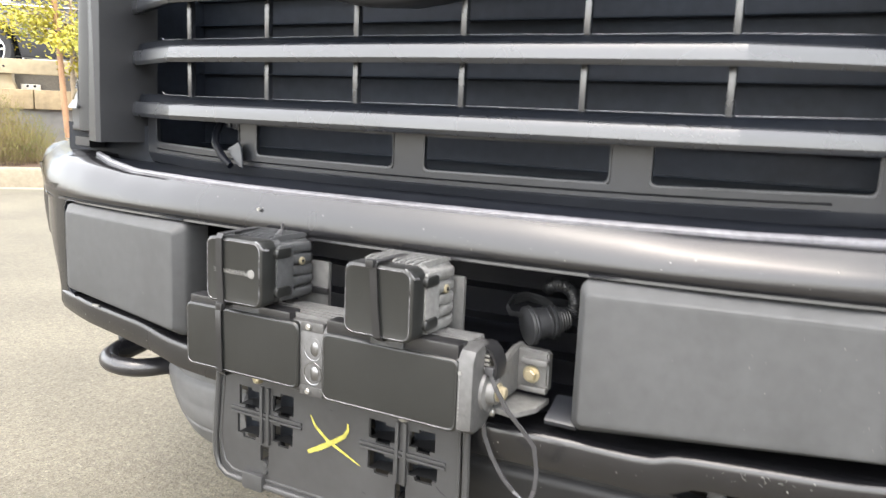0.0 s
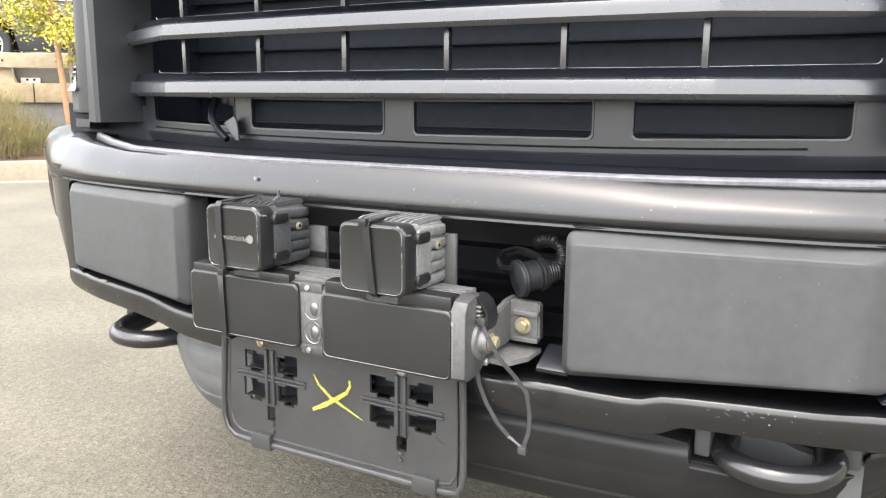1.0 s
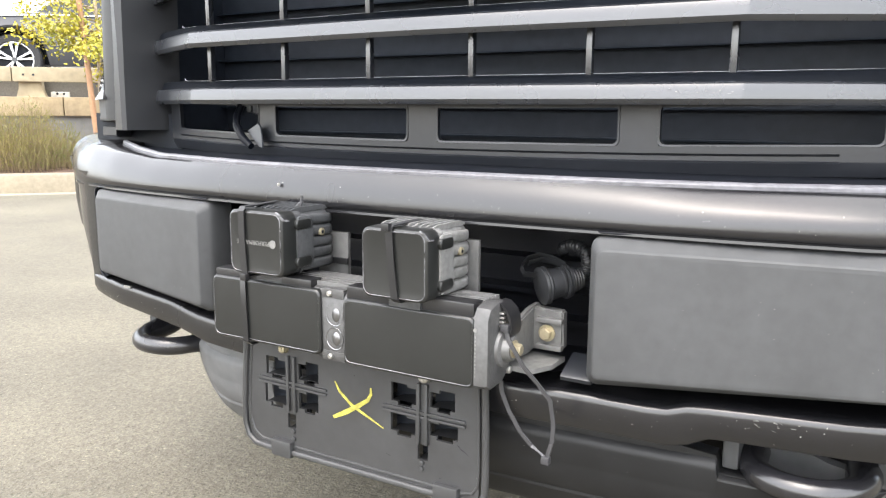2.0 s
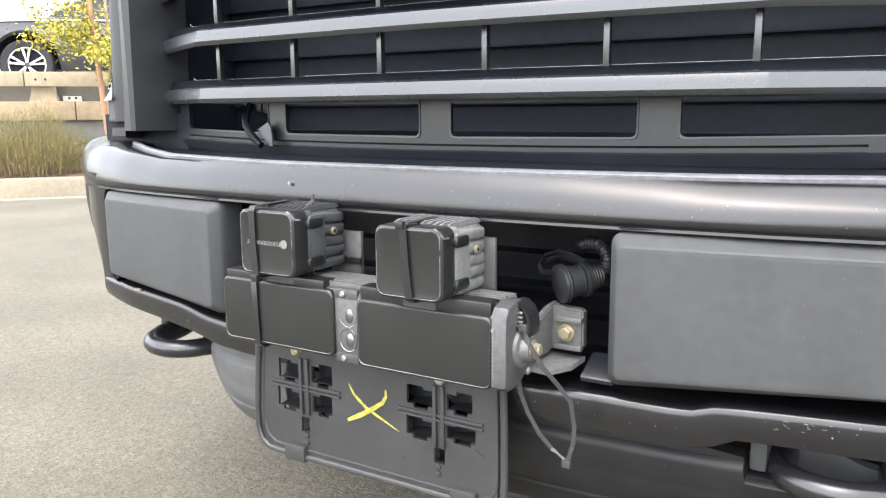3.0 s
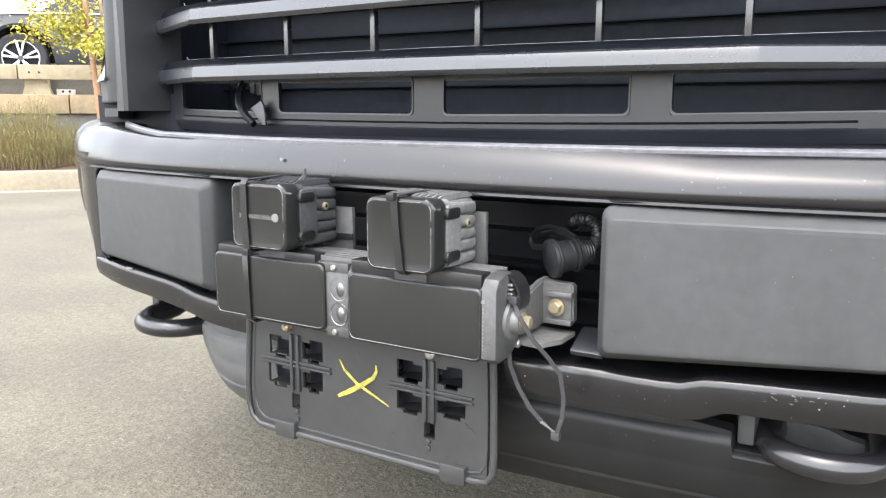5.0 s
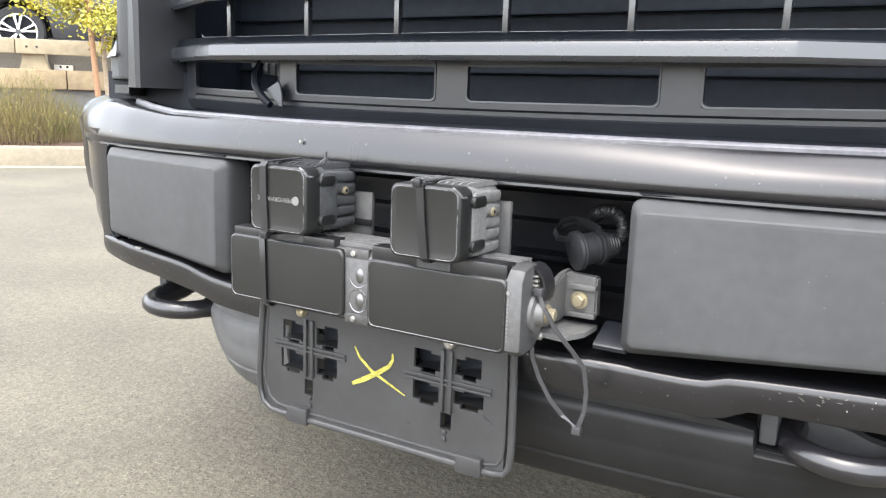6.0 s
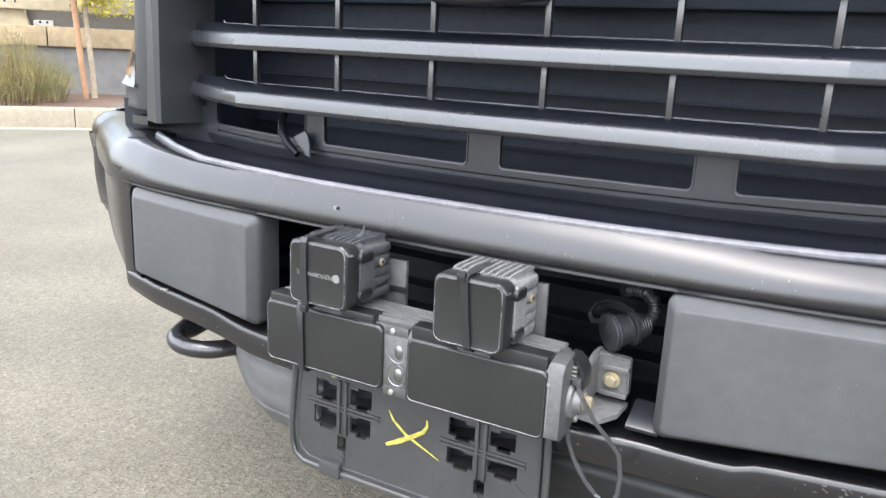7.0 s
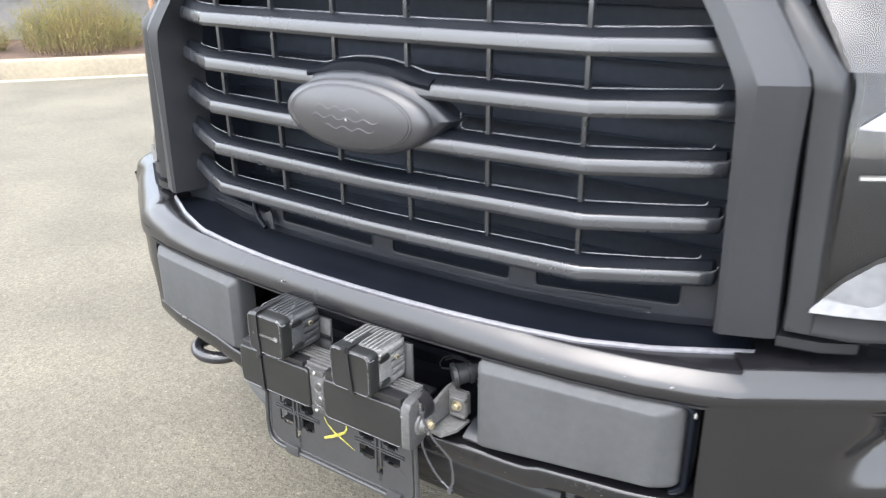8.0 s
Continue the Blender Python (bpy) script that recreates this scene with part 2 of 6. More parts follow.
# ---- building helpers ----
def part(name, bm, material, parent=None, label="", smooth=True, m=None, angle=35):
    """One mesh object from a bmesh in world places; a child of parent if one is given."""
    if m is not None:
        bm.transform(m)
    bmesh.ops.remove_doubles(bm, verts=bm.verts, dist=1e-6)
    bmesh.ops.recalc_face_normals(bm, faces=bm.faces)
    me = bpy.data.meshes.new(name)
    if smooth:
        for f in bm.faces:
            f.smooth = True
        for e in bm.edges:
            if len(e.link_faces) == 2 and e.calc_face_angle(0) > radians(angle):
                e.smooth = False
    bm.to_mesh(me)
    bm.free()
    me.materials.append(material)
    ob = new(name, me)
    if parent is not None:
        ob.parent = parent
        if parent.type == "EMPTY":
            ob.matrix_parent_inverse = parent.matrix_basis.inverted()
    if label:
        ob["label"] = label
    return ob


def thing(name, at, label, category, group="", kind=""):
    ob = new(name)
    ob.empty_display_size = 0.05
    ob.matrix_basis = Matrix.Translation(at)
    return tagged(ob, label, category, group, kind)


def loft(bm, rows, ring=False, caps=False):
    """Quads between rows of points; ring joins each row's last point to its first."""
    vs = [[bm.verts.new(p) for p in r] for r in rows]
    k = len(vs[0])
    for a, b in zip(vs, vs[1:]):
        for i in range(k if ring else k - 1):
            bm.faces.new((a[i], a[(i + 1) % k], b[(i + 1) % k], b[i]))
    if caps:
        bm.faces.new(vs[0])
        bm.faces.new(vs[-1])
    return bm


def tube(bm, pts, r, seg=10, closed=False):
    """A round bar along pts; r is a number or one for each point."""
    pts = [Vector(p) for p in pts]
    n = len(pts)
    rr = r if isinstance(r, (list, tuple)) else [r] * n
    rows, up = [], Vector((0.13, 0.21, 0.97)).normalized()
    for i, p in enumerate(pts):
        a = pts[(i - 1) % n] if closed or i else p
        b = pts[(i + 1) % n] if closed or i < n - 1 else p
        d = (b - a).normalized()
        u = up - d * up.dot(d)
        if u.length < 0.05:
            u = Vector((1, 0, 0)) - d * d.x
        u.normalize()
        v = d.cross(u)
        up = u
        rows.append([p + rr[i] * (math.cos(2 * math.pi * k / seg) * u + math.sin(2 * math.pi * k / seg) * v) for k in range(seg)])
    if closed:
        rows.append(rows[0])
    return loft(bm, rows, True, not closed)


def box(bm, x0, x1, y0, y1, z0, z1, bev=0.0):
    """A box with chamfered edges."""
    made = bmesh.ops.create_cube(bm, size=1.0, matrix=Matrix.Translation(((x0 + x1) / 2, (y0 + y1) / 2, (z0 + z1) / 2)) @ Matrix.Diagonal((x1 - x0, y1 - y0, z1 - z0, 1)))
    if bev:
        vs = made["verts"]
        es = list({e for v in vs for e in v.link_edges})
        bmesh.ops.bevel(bm, geom=es, offset=bev, segments=2, profile=0.6, affect="EDGES")
    return bm


def rrect(x0, x1, z0, z1, r, seg=5):
    """A rounded rectangle's outline as (x, z) pairs."""
    out = []
    for cx, cz, a0 in ((x1 - r, z1 - r, 0), (x0 + r, z1 - r, 90), (x0 + r, z0 + r, 180), (x1 - r, z0 + r, 270)):
        for i in range(seg + 1):
            a = radians(a0 + 90 * i / seg)
            out.append((cx + r * math.cos(a), cz + r * math.sin(a)))
    return out


def rbox(bm, x0, x1, z0, z1, steps, r, fy=None):
    """A rounded-rectangle block: steps are (y, inset) from its back to its front; fy adds a depth to each x."""
    rows = []
    for y, inset in steps:
        o = rrect(x0 + inset, x1 - inset, z0 + inset, z1 - inset, max(r - inset * 0.4, 0.001))
        rows.append([(x, y + (fy(x) if fy else 0), z) for x, z in o])
    return loft(bm, rows, True, True)


def plate(bm, xs, zs, holes, yf, thick):
    """A panel from cells between the breaks xs and zs, with rectangular holes (x0, x1, z0, z1); yf(x, z) is its front."""
    def hole(i, k):
        x, z = (xs[i] + xs[i + 1]) / 2, (zs[k] + zs[k + 1]) / 2
        return any(a < x < b and c < z < d for a, b, c, d in holes)
    solid = {(i, k) for i in range(len(xs) - 1) for k in range(len(zs) - 1) if not hole(i, k)}
    vf = {(i, k): bm.verts.new((x, yf(x, z), z)) for i, x in enumerate(xs) for k, z in enumerate(zs)}
    vb = {(i, k): bm.verts.new((x, yf(x, z) + thick, z)) for i, x in enumerate(xs) for k, z in enumerate(zs)}
    for i, k in solid:
        c = [(i, k), (i + 1, k), (i + 1, k + 1), (i, k + 1)]
        bm.faces.new([vf[q] for q in c])
        bm.faces.new([vb[q] for q in reversed(c)])
        for j, step in enumerate(((0, -1), (1, 0), (0, 1), (-1, 0))):
            if (i + step[0], k + step[1]) not in solid:
                p, q = c[j], c[(j + 1) % 4]
                bm.faces.new((vf[p], vb[p], vb[q], vf[q]))
    bmesh.ops.delete(bm, geom=[v for v in bm.verts if not v.link_faces], context="VERTS")
    return bm


def curve(table, x):
    """A smooth even value from a table of (|x|, value)."""
    x = abs(x)
    for (a, va), (b, vb) in zip(table, table[1:]):
        if x <= b:
            t = (x - a) / (b - a)
            return va + (vb - va) * t
    return table[-1][1]


def span(a, b, n):
    return [a + (b - a) * i / n for i in range(n + 1)]


# ---- plan of the truck's front (metres; x across, y back from the front) ----
FRONT = [(0, -0.063), (0.1, -0.0615), (0.2, -0.0575), (0.3, -0.0515), (0.4, -0.0425), (0.5, -0.0285), (0.58, -0.0085), (0.62, 0.006), (0.635, 0.014), (0.8, 0.118), (0.92, 0.2), (0.955, 0.24), (0.97, 0.31), (1.005, 0.46)]
WHITEY = [(0, -0.046), (0.1, -0.0445), (0.2, -0.039), (0.3, -0.028), (0.4, -0.01), (0.5, 0.028), (0.61, 0.088), (0.635, 0.1), (0.8, 0.2), (1.0, 0.36), (1.005, 0.46)]
PANELY = [(0, 0.055), (0.15, 0.057), (0.27, 0.062), (0.4, 0.079), (0.5, 0.105), (0.56, 0.126)]
BARY = [(0, 0.0), (0.1, 0.003), (0.22, 0.009), (0.38, 0.0175), (0.46, 0.057), (0.55, 0.105), (0.6, 0.132)]
BAR_Z = [0.822 + 0.0805 * i for i in range(5)]


def own(x): return x if x > 0 else (-x * 0.956 if x > -0.667 else (0.638 + (-x - 0.667) * 1.06 if x > -0.944 else 0.9316 + (-x - 0.944) * 0.38))
def kerb_side(x): return -(x / 0.956 if x < 0.638 else (0.667 + (x - 0.638) / 1.06 if x < 0.9316 else 0.944 + (x - 0.9316) / 0.38))
def front(x): return curve(FRONT, own(x))
def white_edge(x): return curve(WHITEY, own(x))
def bar_front(x): return curve(BARY, x if x > 0 else x * 0.974)
LIP_TOP = [(0, 0.487), (0.26, 0.4895), (0.31, 0.4885), (0.335, 0.4882), (0.345, 0.4905), (0.357, 0.4955), (0.37, 0.497), (0.41, 0.4985), (0.5, 0.5), (0.62, 0.503), (1.005, 0.52)]
LIP_TOP_L = [(0, 0.487), (0.26, 0.4925), (0.3, 0.495), (0.325, 0.497), (0.345, 0.5005), (0.37, 0.5065), (0.395, 0.5095), (0.42, 0.511), (0.48, 0.514), (0.55, 0.517), (0.62, 0.519), (1.005, 0.55)]
LIP_BOTTOM = [(0, 0.446), (0.3, 0.4465), (0.35, 0.4445), (0.357, 0.447), (0.366, 0.4555), (0.385, 0.461), (0.6, 0.46), (1.005, 0.48)]
LIP_BOTTOM_L = [(0, 0.446), (0.25, 0.4505), (0.3, 0.453), (0.325, 0.456), (0.345, 0.461), (0.365, 0.4645), (0.42, 0.4705), (0.5, 0.4755), (0.57, 0.481), (0.62, 0.489), (1.005, 0.54)]


def lip_top(x): return curve(LIP_TOP if x > 0 else LIP_TOP_L, x)
def lip_bottom(x): return curve(LIP_BOTTOM if x > 0 else LIP_BOTTOM_L, x)


def rise(x):
    """The bumper's top climbs a little towards its end on the kerb's side."""
    return 0.0025 * min(max((-x - 0.2) / 0.2, 0), 1) + 0.0125 * min(max(-x - 0.44, 0) / 0.18, 1)


def inward(x):
    """The bumper's plan normal, pointing back into the truck."""
    d = (front(x + 0.006) - front(x - 0.006)) / 0.012
    return -d / math.hypot(d, 1), 1 / math.hypot(d, 1)


def tuck(x, z):
    """Draw the end on the kerb's side in towards its lower edge."""
    k = min(max((-x - 0.6) / 0.06, 0), 1)
    return x + k * (0.011 * min(max((0.685 - z) / 0.04, 0), 1) + 0.03 * (max(0.61 - z, 0) / 0.12) ** 1.5)


def hollow(x, z):
    """Depth of the smooth hollow in the bumper's end; x counted outwards."""
    def ease(q):
        q = min(max(q, 0), 1)
        return q * q * (3 - 2 * q)
    left = 0.737 + 0.03 * min(max((z - 0.585) / 0.04, 0), 1)
    return 0.055 * ease((x - left) / 0.05) * ease((z - 0.53) / 0.085) * ease((0.668 - z) / 0.012) * ease((0.95 - x) / 0.05)


def half_and_half(a, b, n):
    return [-x for x in reversed(span(a, b, n))] + span(a, b, n)[1 if a == 0 else 0:]


truck = thing("pickup_truck", (0, 0, 0), "satin black pickup truck front with barred grille, parked on asphalt", "pickup truck")


def build_bumper():
    stations = [-1.062, -1.05, -1.035, -1.013, -0.98, -0.944, -0.9, -0.82, -0.745, -0.667, -0.65, -0.635] + span(-0.62, 0.62, 62) + [0.635, 0.72, 0.8, 0.88, 0.92, 0.955, 0.97, 1.005]
    bm = bmesh.new()
    rows = []
    for x in stations:
        f, w = front(x), white_edge(x)
        t = min(max((abs(x) - (0.62 if x > 0 else 0.63)) / (0.012 if x > 0 else 0.05), 0), 1)
        a = min(0.026, w - f - 0.002) * (1 - t) + 0.036 * t
        top = 0.7095 + 0.0035 * t
        crown = [(w + 0.03 + 0.15 * t, 0.70 + 0.014 * t), (w, 0.7095 + 0.004 * t)] + [(f + a * p, top - q) for p, q in ((1.0, 0.0), (0.85, 0.0026), (0.68, 0.006), (0.51, 0.0102), (0.36, 0.0147), (0.23, 0.0198), (0.125, 0.0252), (0.052, 0.0306), (0.012, 0.0355))]
        sharp = [(w + 0.03 + 0.15 * t, 0.70 + 0.014 * t), (w, 0.7095 + 0.004 * t)] + [(f + q * a, top - z) for q, z in ((1.0, 0.0), (0.91, 0.0011), (0.85, 0.0026), (0.6, 0.0085), (0.24, 0.017), (0.14, 0.0205), (0.06, 0.025), (0.02, 0.0295), (0.01, 0.0345))]
        broad = [(w + 0.18, 0.7145), (w, 0.7145), (f + 0.052, 0.7138), (f + 0.044, 0.7125), (f + 0.036, 0.7103), (f + 0.028, 0.7075), (f + 0.018, 0.7025), (f + 0.01, 0.697), (f + 0.005, 0.6915), (f + 0.002, 0.686), (f + 0.0006, 0.680)]
        u = t if x < 0 else min(max((x - 0.3) / 0.2, 0), 1)
        broad = broad if x < 0 else sharp
        nx, ny = inward(x)
        row = [(p[0] + (q[0] - p[0]) * u - f, p[1] + (q[1] - p[1]) * u) for p, q in zip(crown, broad)] + [(0.0002, 0.6695), (0.0016, 0.667), (0.0042, 0.6655), (0.0045, 0.6648), (0.0018, 0.6640), (0.0014, 0.6612), (0.003, 0.6600), (0.06, 0.660)]
        if t > 0:
            row = [(min(d, 0.058 + (0.012 if i == 0 else 0) if x < 0 else 0.2), z) for i, (d, z) in enumerate(row)]
        rows.append([(x + 0.9 * d * nx * t, f + d * (1 - t + 0.9 * ny * t), z + rise(x) * min(max((z - 0.675) / 0.03, 0), 1)) for d, z in row])
        if x < 0 and t > 0:
            rows[-1][0] = (rows[-1][1][0], rows[-1][1][1] + 0.13 * min(max((x + 1.0) / 0.12, 0.08), 1), 0.726)
    rows[0:0] = [[(x + 0.03, y + 0.16, z) for x, y, z in rows[0]]]
    k = stations.index(0.635) + 2
    loft(bm, rows[:k])
    right = bmesh.new()
    loft(right, rows[k - 1:])
    rows = []
    for x in stations:
        f, a, b = front(x), lip_top(x), lip_bottom(x)
        rows.append([(tuck(x, z), y, z) for y, z in ((f + 0.07, a - 0.001), (f + 0.03, a - 0.0006), (f + 0.0085, a), (f + 0.0048, a - 0.0006), (f + 0.0024, a - 0.0022), (f + 0.0009, a - 0.0048), (f + 0.0002, a - 0.009), (f, a - 0.016), (f + 0.001, b + 0.012), (f + 0.005, b + 0.003),
                     (f + 0.012, b), (f + 0.04, b + 0.002), (f + 0.07, b + 0.006))])
    rows[0:0] = [[(x + 0.03, y + 0.16, z) for x, y, z in rows[0]]]
    loft(bm, rows[:k])
    loft(right, rows[k - 1:])
    for s in (-1, 1):
        rows = []
        near = [0.585, 0.587, 0.6, 0.62, 0.635] if s > 0 else [0.554, 0.556, 0.58, 0.61, 0.635]
        for x in near + span(0.635, 0.955, 36)[1:] + ([0.97, 1.005] if s > 0 else [0.965, 0.9715, 0.9764]):
            xs = x if s > 0 else kerb_side(x)
            f, a = front(xs), lip_top(xs)
            back = 0.035 if x == near[0] else (0.004 if x == near[1] else 0.0009)
            rows.append([(tuck(xs, z), f + back + hollow(x, z), z) for z in [0.684, 0.67, 0.668, 0.666, 0.663, 0.66, 0.656, 0.65] + [0.65 + (a - 0.66) * i / 14 for i in range(1, 15)]])
        if s < 0:
            loft(bm, rows + [[(x + 0.03, y + 0.16, z) for x, y, z in rows[-1]]])
        else:
            loft(bm, rows[:len(near)])
            loft(right, rows[len(near) - 1:])
    bumper = part("bumper", bm, SATIN, truck, "satin black steel bumper with stone chips")
    part("bumper_end", right, SATIN, bumper, "angled end of the bumper beyond a crease")
    # round lamp blank deep in the end's hollow
    b = bmesh.new()
    y = front(0.815) + 0.045
    loft(b, [[(0.822 + r * math.cos(a), y + d + 0.3 * r * math.cos(a), 0.63 + r * math.sin(a)) for a in span(0, 2 * math.pi, 28)[:-1]] for r, d in ((0.036, 0.02), (0.036, -0.004), (0.0335, -0.008), (0.031, -0.008), (0.029, -0.002), (0.012, 0.0))], True, True)
    part("lamp_blank", b, PANELM, bumper)
    # chips in the paint
    rnd = random.Random(3)
    for i in range(20):
        x = rnd.uniform(-0.55, 0.6)
        up = rnd.random() < 0.45
        z = rnd.uniform(0.683, 0.702) if up else lip_top(x) - rnd.uniform(0.006, 0.03)
        r = rnd.uniform(0.0003, 0.0008)
        y = front(x) - 0.0004 + (0.0012 if up and z > 0.697 else 0)
        b = bmesh.new()
        loft(b, [[(x + r * rnd.uniform(0.7, 1.6) * math.cos(q), y, z + r * rnd.uniform(0.6, 1.4) * math.sin(q)) for q in span(0, 5.2, 5)], [(x, y - 0.0003, z)] * 6], True)
        part("paint_chip", b, CHIPM, bumper)
    for x, z, w, h in ((-0.153, 0.690, 0.0013, 0.004), (-0.49, 0.5125, 0.007, 0.003), (0.544, 0.688, 0.002, 0.0012), (0.5775, 0.65, 0.0014, 0.007)):
        b = bmesh.new()
        box(b, x - w, x + w, front(x) - 0.0012, front(x) + 0.002, z - h / 2, z + h / 2, 0.0004)
        part("paint_chip", b, CHIPM, bumper)
    for i in range(18):
        x, q, ln = rnd.gauss(0.44, 0.02), rnd.uniform(-0.7, 0.3), rnd.uniform(0.0005, 0.0032)
        dz = 0.005 + abs(rnd.gauss(0, 0.005))
        z = lip_top(x) - dz
        y = front(x) - 0.0002 + curve([(0, 0.008), (0.003, 0.0032), (0.0065, 0.0011), (0.011, 0.0002), (0.05, 0.0)], dz)
        b = bmesh.new()
        w = rnd.uniform(0.00008, 0.0002)
        loft(b, [[(x + a * ln * math.cos(q), y - 0.0003, z + a * ln * math.sin(q) - w), (x + a * ln * math.cos(q), y - 0.0003, z + a * ln * math.sin(q) + w)] for a in (-1, 0, 1)])
        part("scratch", b, CHIPM, bumper)
    return bumper


def build_step_pad():
    bm = bmesh.new()
    rows = []
    for x in half_and_half(0, 0.612, 30):
        w, p = white_edge(x), curve(PANELY, min(abs(x), 0.56)) + 0.012 + max(abs(x) - 0.56, 0) * 0.4
        h = rise(x)
        rows.append([(x, w + 0.002, 0.7065 + h), (x, w + 0.0005, 0.711 + h), (x, w + 0.003, 0.7145 + h), (x, w + 0.007, 0.7155 + h * 0.8), (x, (w + p) / 2, 0.7175), (x, p - 0.006, 0.7165), (x, p, 0.7165), (x, p + 0.02, 0.7165)])
    loft(bm, rows)
    pad = part("step_pad", bm, SHELFM, truck, "black plastic bumper top cover")
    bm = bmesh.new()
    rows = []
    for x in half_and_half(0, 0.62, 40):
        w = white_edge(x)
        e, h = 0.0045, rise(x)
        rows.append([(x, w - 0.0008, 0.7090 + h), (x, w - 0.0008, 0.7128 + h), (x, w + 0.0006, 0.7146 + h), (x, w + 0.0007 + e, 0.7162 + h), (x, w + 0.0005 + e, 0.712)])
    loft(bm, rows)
    part("edge_strip", bm, EDGE, pad, "worn front edge of the cover, sky sheen in its pale colour")


def build_pads():
    for s in (-1, 1):
        a, b = (0.256, 0.565) if s > 0 else (-0.568, -0.282)
        drop = [(0.25, 0.0), (0.335, 0.001), (0.36, 0.007), (0.38, 0.0095), (0.48, 0.0125), (0.53, 0.016), (0.57, 0.02)] if s > 0 else [(0.25, 0.0), (0.29, 0.002), (0.34, 0.006), (0.37, 0.01), (0.4, 0.0145), (0.46, 0.0175), (0.57, 0.024)]
        bm = bmesh.new()
        rows = []
        for y, k in ((0.04, 0.0), (0.010, 0.0), (0.004, 0.0006), (0.0, 0.0025), (-0.003, 0.006), (-0.0125, 0.0195), (-0.0145, 0.0225), (-0.0155, 0.0265), (-0.0158, 0.034)):
            n = k * 0.48
            o = rrect(a + (n if s > 0 else k), b - (k * 1.15 if s > 0 else n), 0.502 + n, 0.659 - n, max(0.011 - n * 0.3, 0.001))
            rows.append([(x, y + front(x) + max(abs(x) - 0.53, 0) * 0.18 * (x > 0), z + curve(drop, x) * (0.659 - z) / 0.157) for x, z in o])
        loft(bm, rows, True, True)
        part("bumper_pad", bm, PADM, truck, "matt charcoal plastic bumper insert, scuffed", angle=19)
        bm = bmesh.new()
        rows = []
        for y, k in ((0.03, 0.0095), (0.003, 0.0095), (-0.0002, 0.0085), (-0.001, 0.0065), (0.0002, 0.0045), (0.003, 0.0042), (0.004, 0.003), (0.0065, 0.0015), (0.012, 0.0)):
            rows.append([(x, y + front(x), z + (curve(drop, x) - 0.003) * (0.659 - z) / 0.157) for x, z in rrect(a - k, b + k * 1.25, 0.502 - k * 0.7, 0.6595 + k * 0.5, 0.016)])
        rows = [r[18:] + r[:7] for r in rows] if s > 0 else [r[5:18] for r in rows]
        loft(bm, rows)
        part("pad_gasket", bm, SHELFM, truck)
    bm = bmesh.new()
    rows = [[(x, front(x) + 0.06, 0.488), (x, front(x) + 0.17, 0.488), (x, front(x) + 0.17, 0.662), (x, front(x) + 0.055, 0.662)] for x in half_and_half(0, 0.6, 20)]
    loft(bm, rows)
    part("bumper_beam", bm, BEAM, truck)
    for z in (0.525, 0.56, 0.6, 0.635):
        bm = bmesh.new()
        rows = [[(x, front(x) + 0.17, z - 0.004), (x, front(x) + 0.14, z - 0.003), (x, front(x) + 0.14, z + 0.003), (x, front(x) + 0.17, z + 0.004)] for x in span(-0.4, 0.4, 12)]
        loft(bm, rows)
        part("beam_rib", bm, BEAM, truck)
    bm = bmesh.new()
    loft(bm, [[(x, -0.052, 0.5005), (x, -0.053, 0.5045), (x, -0.051, 0.5065), (x, -0.018, 0.5205), (x, -0.012, 0.5205), (x, -0.012, 0.5)] for x in (0.225 + 0.003, 0.262)], True, True)
    part("bumper_tab", bm, PANELM, truck)


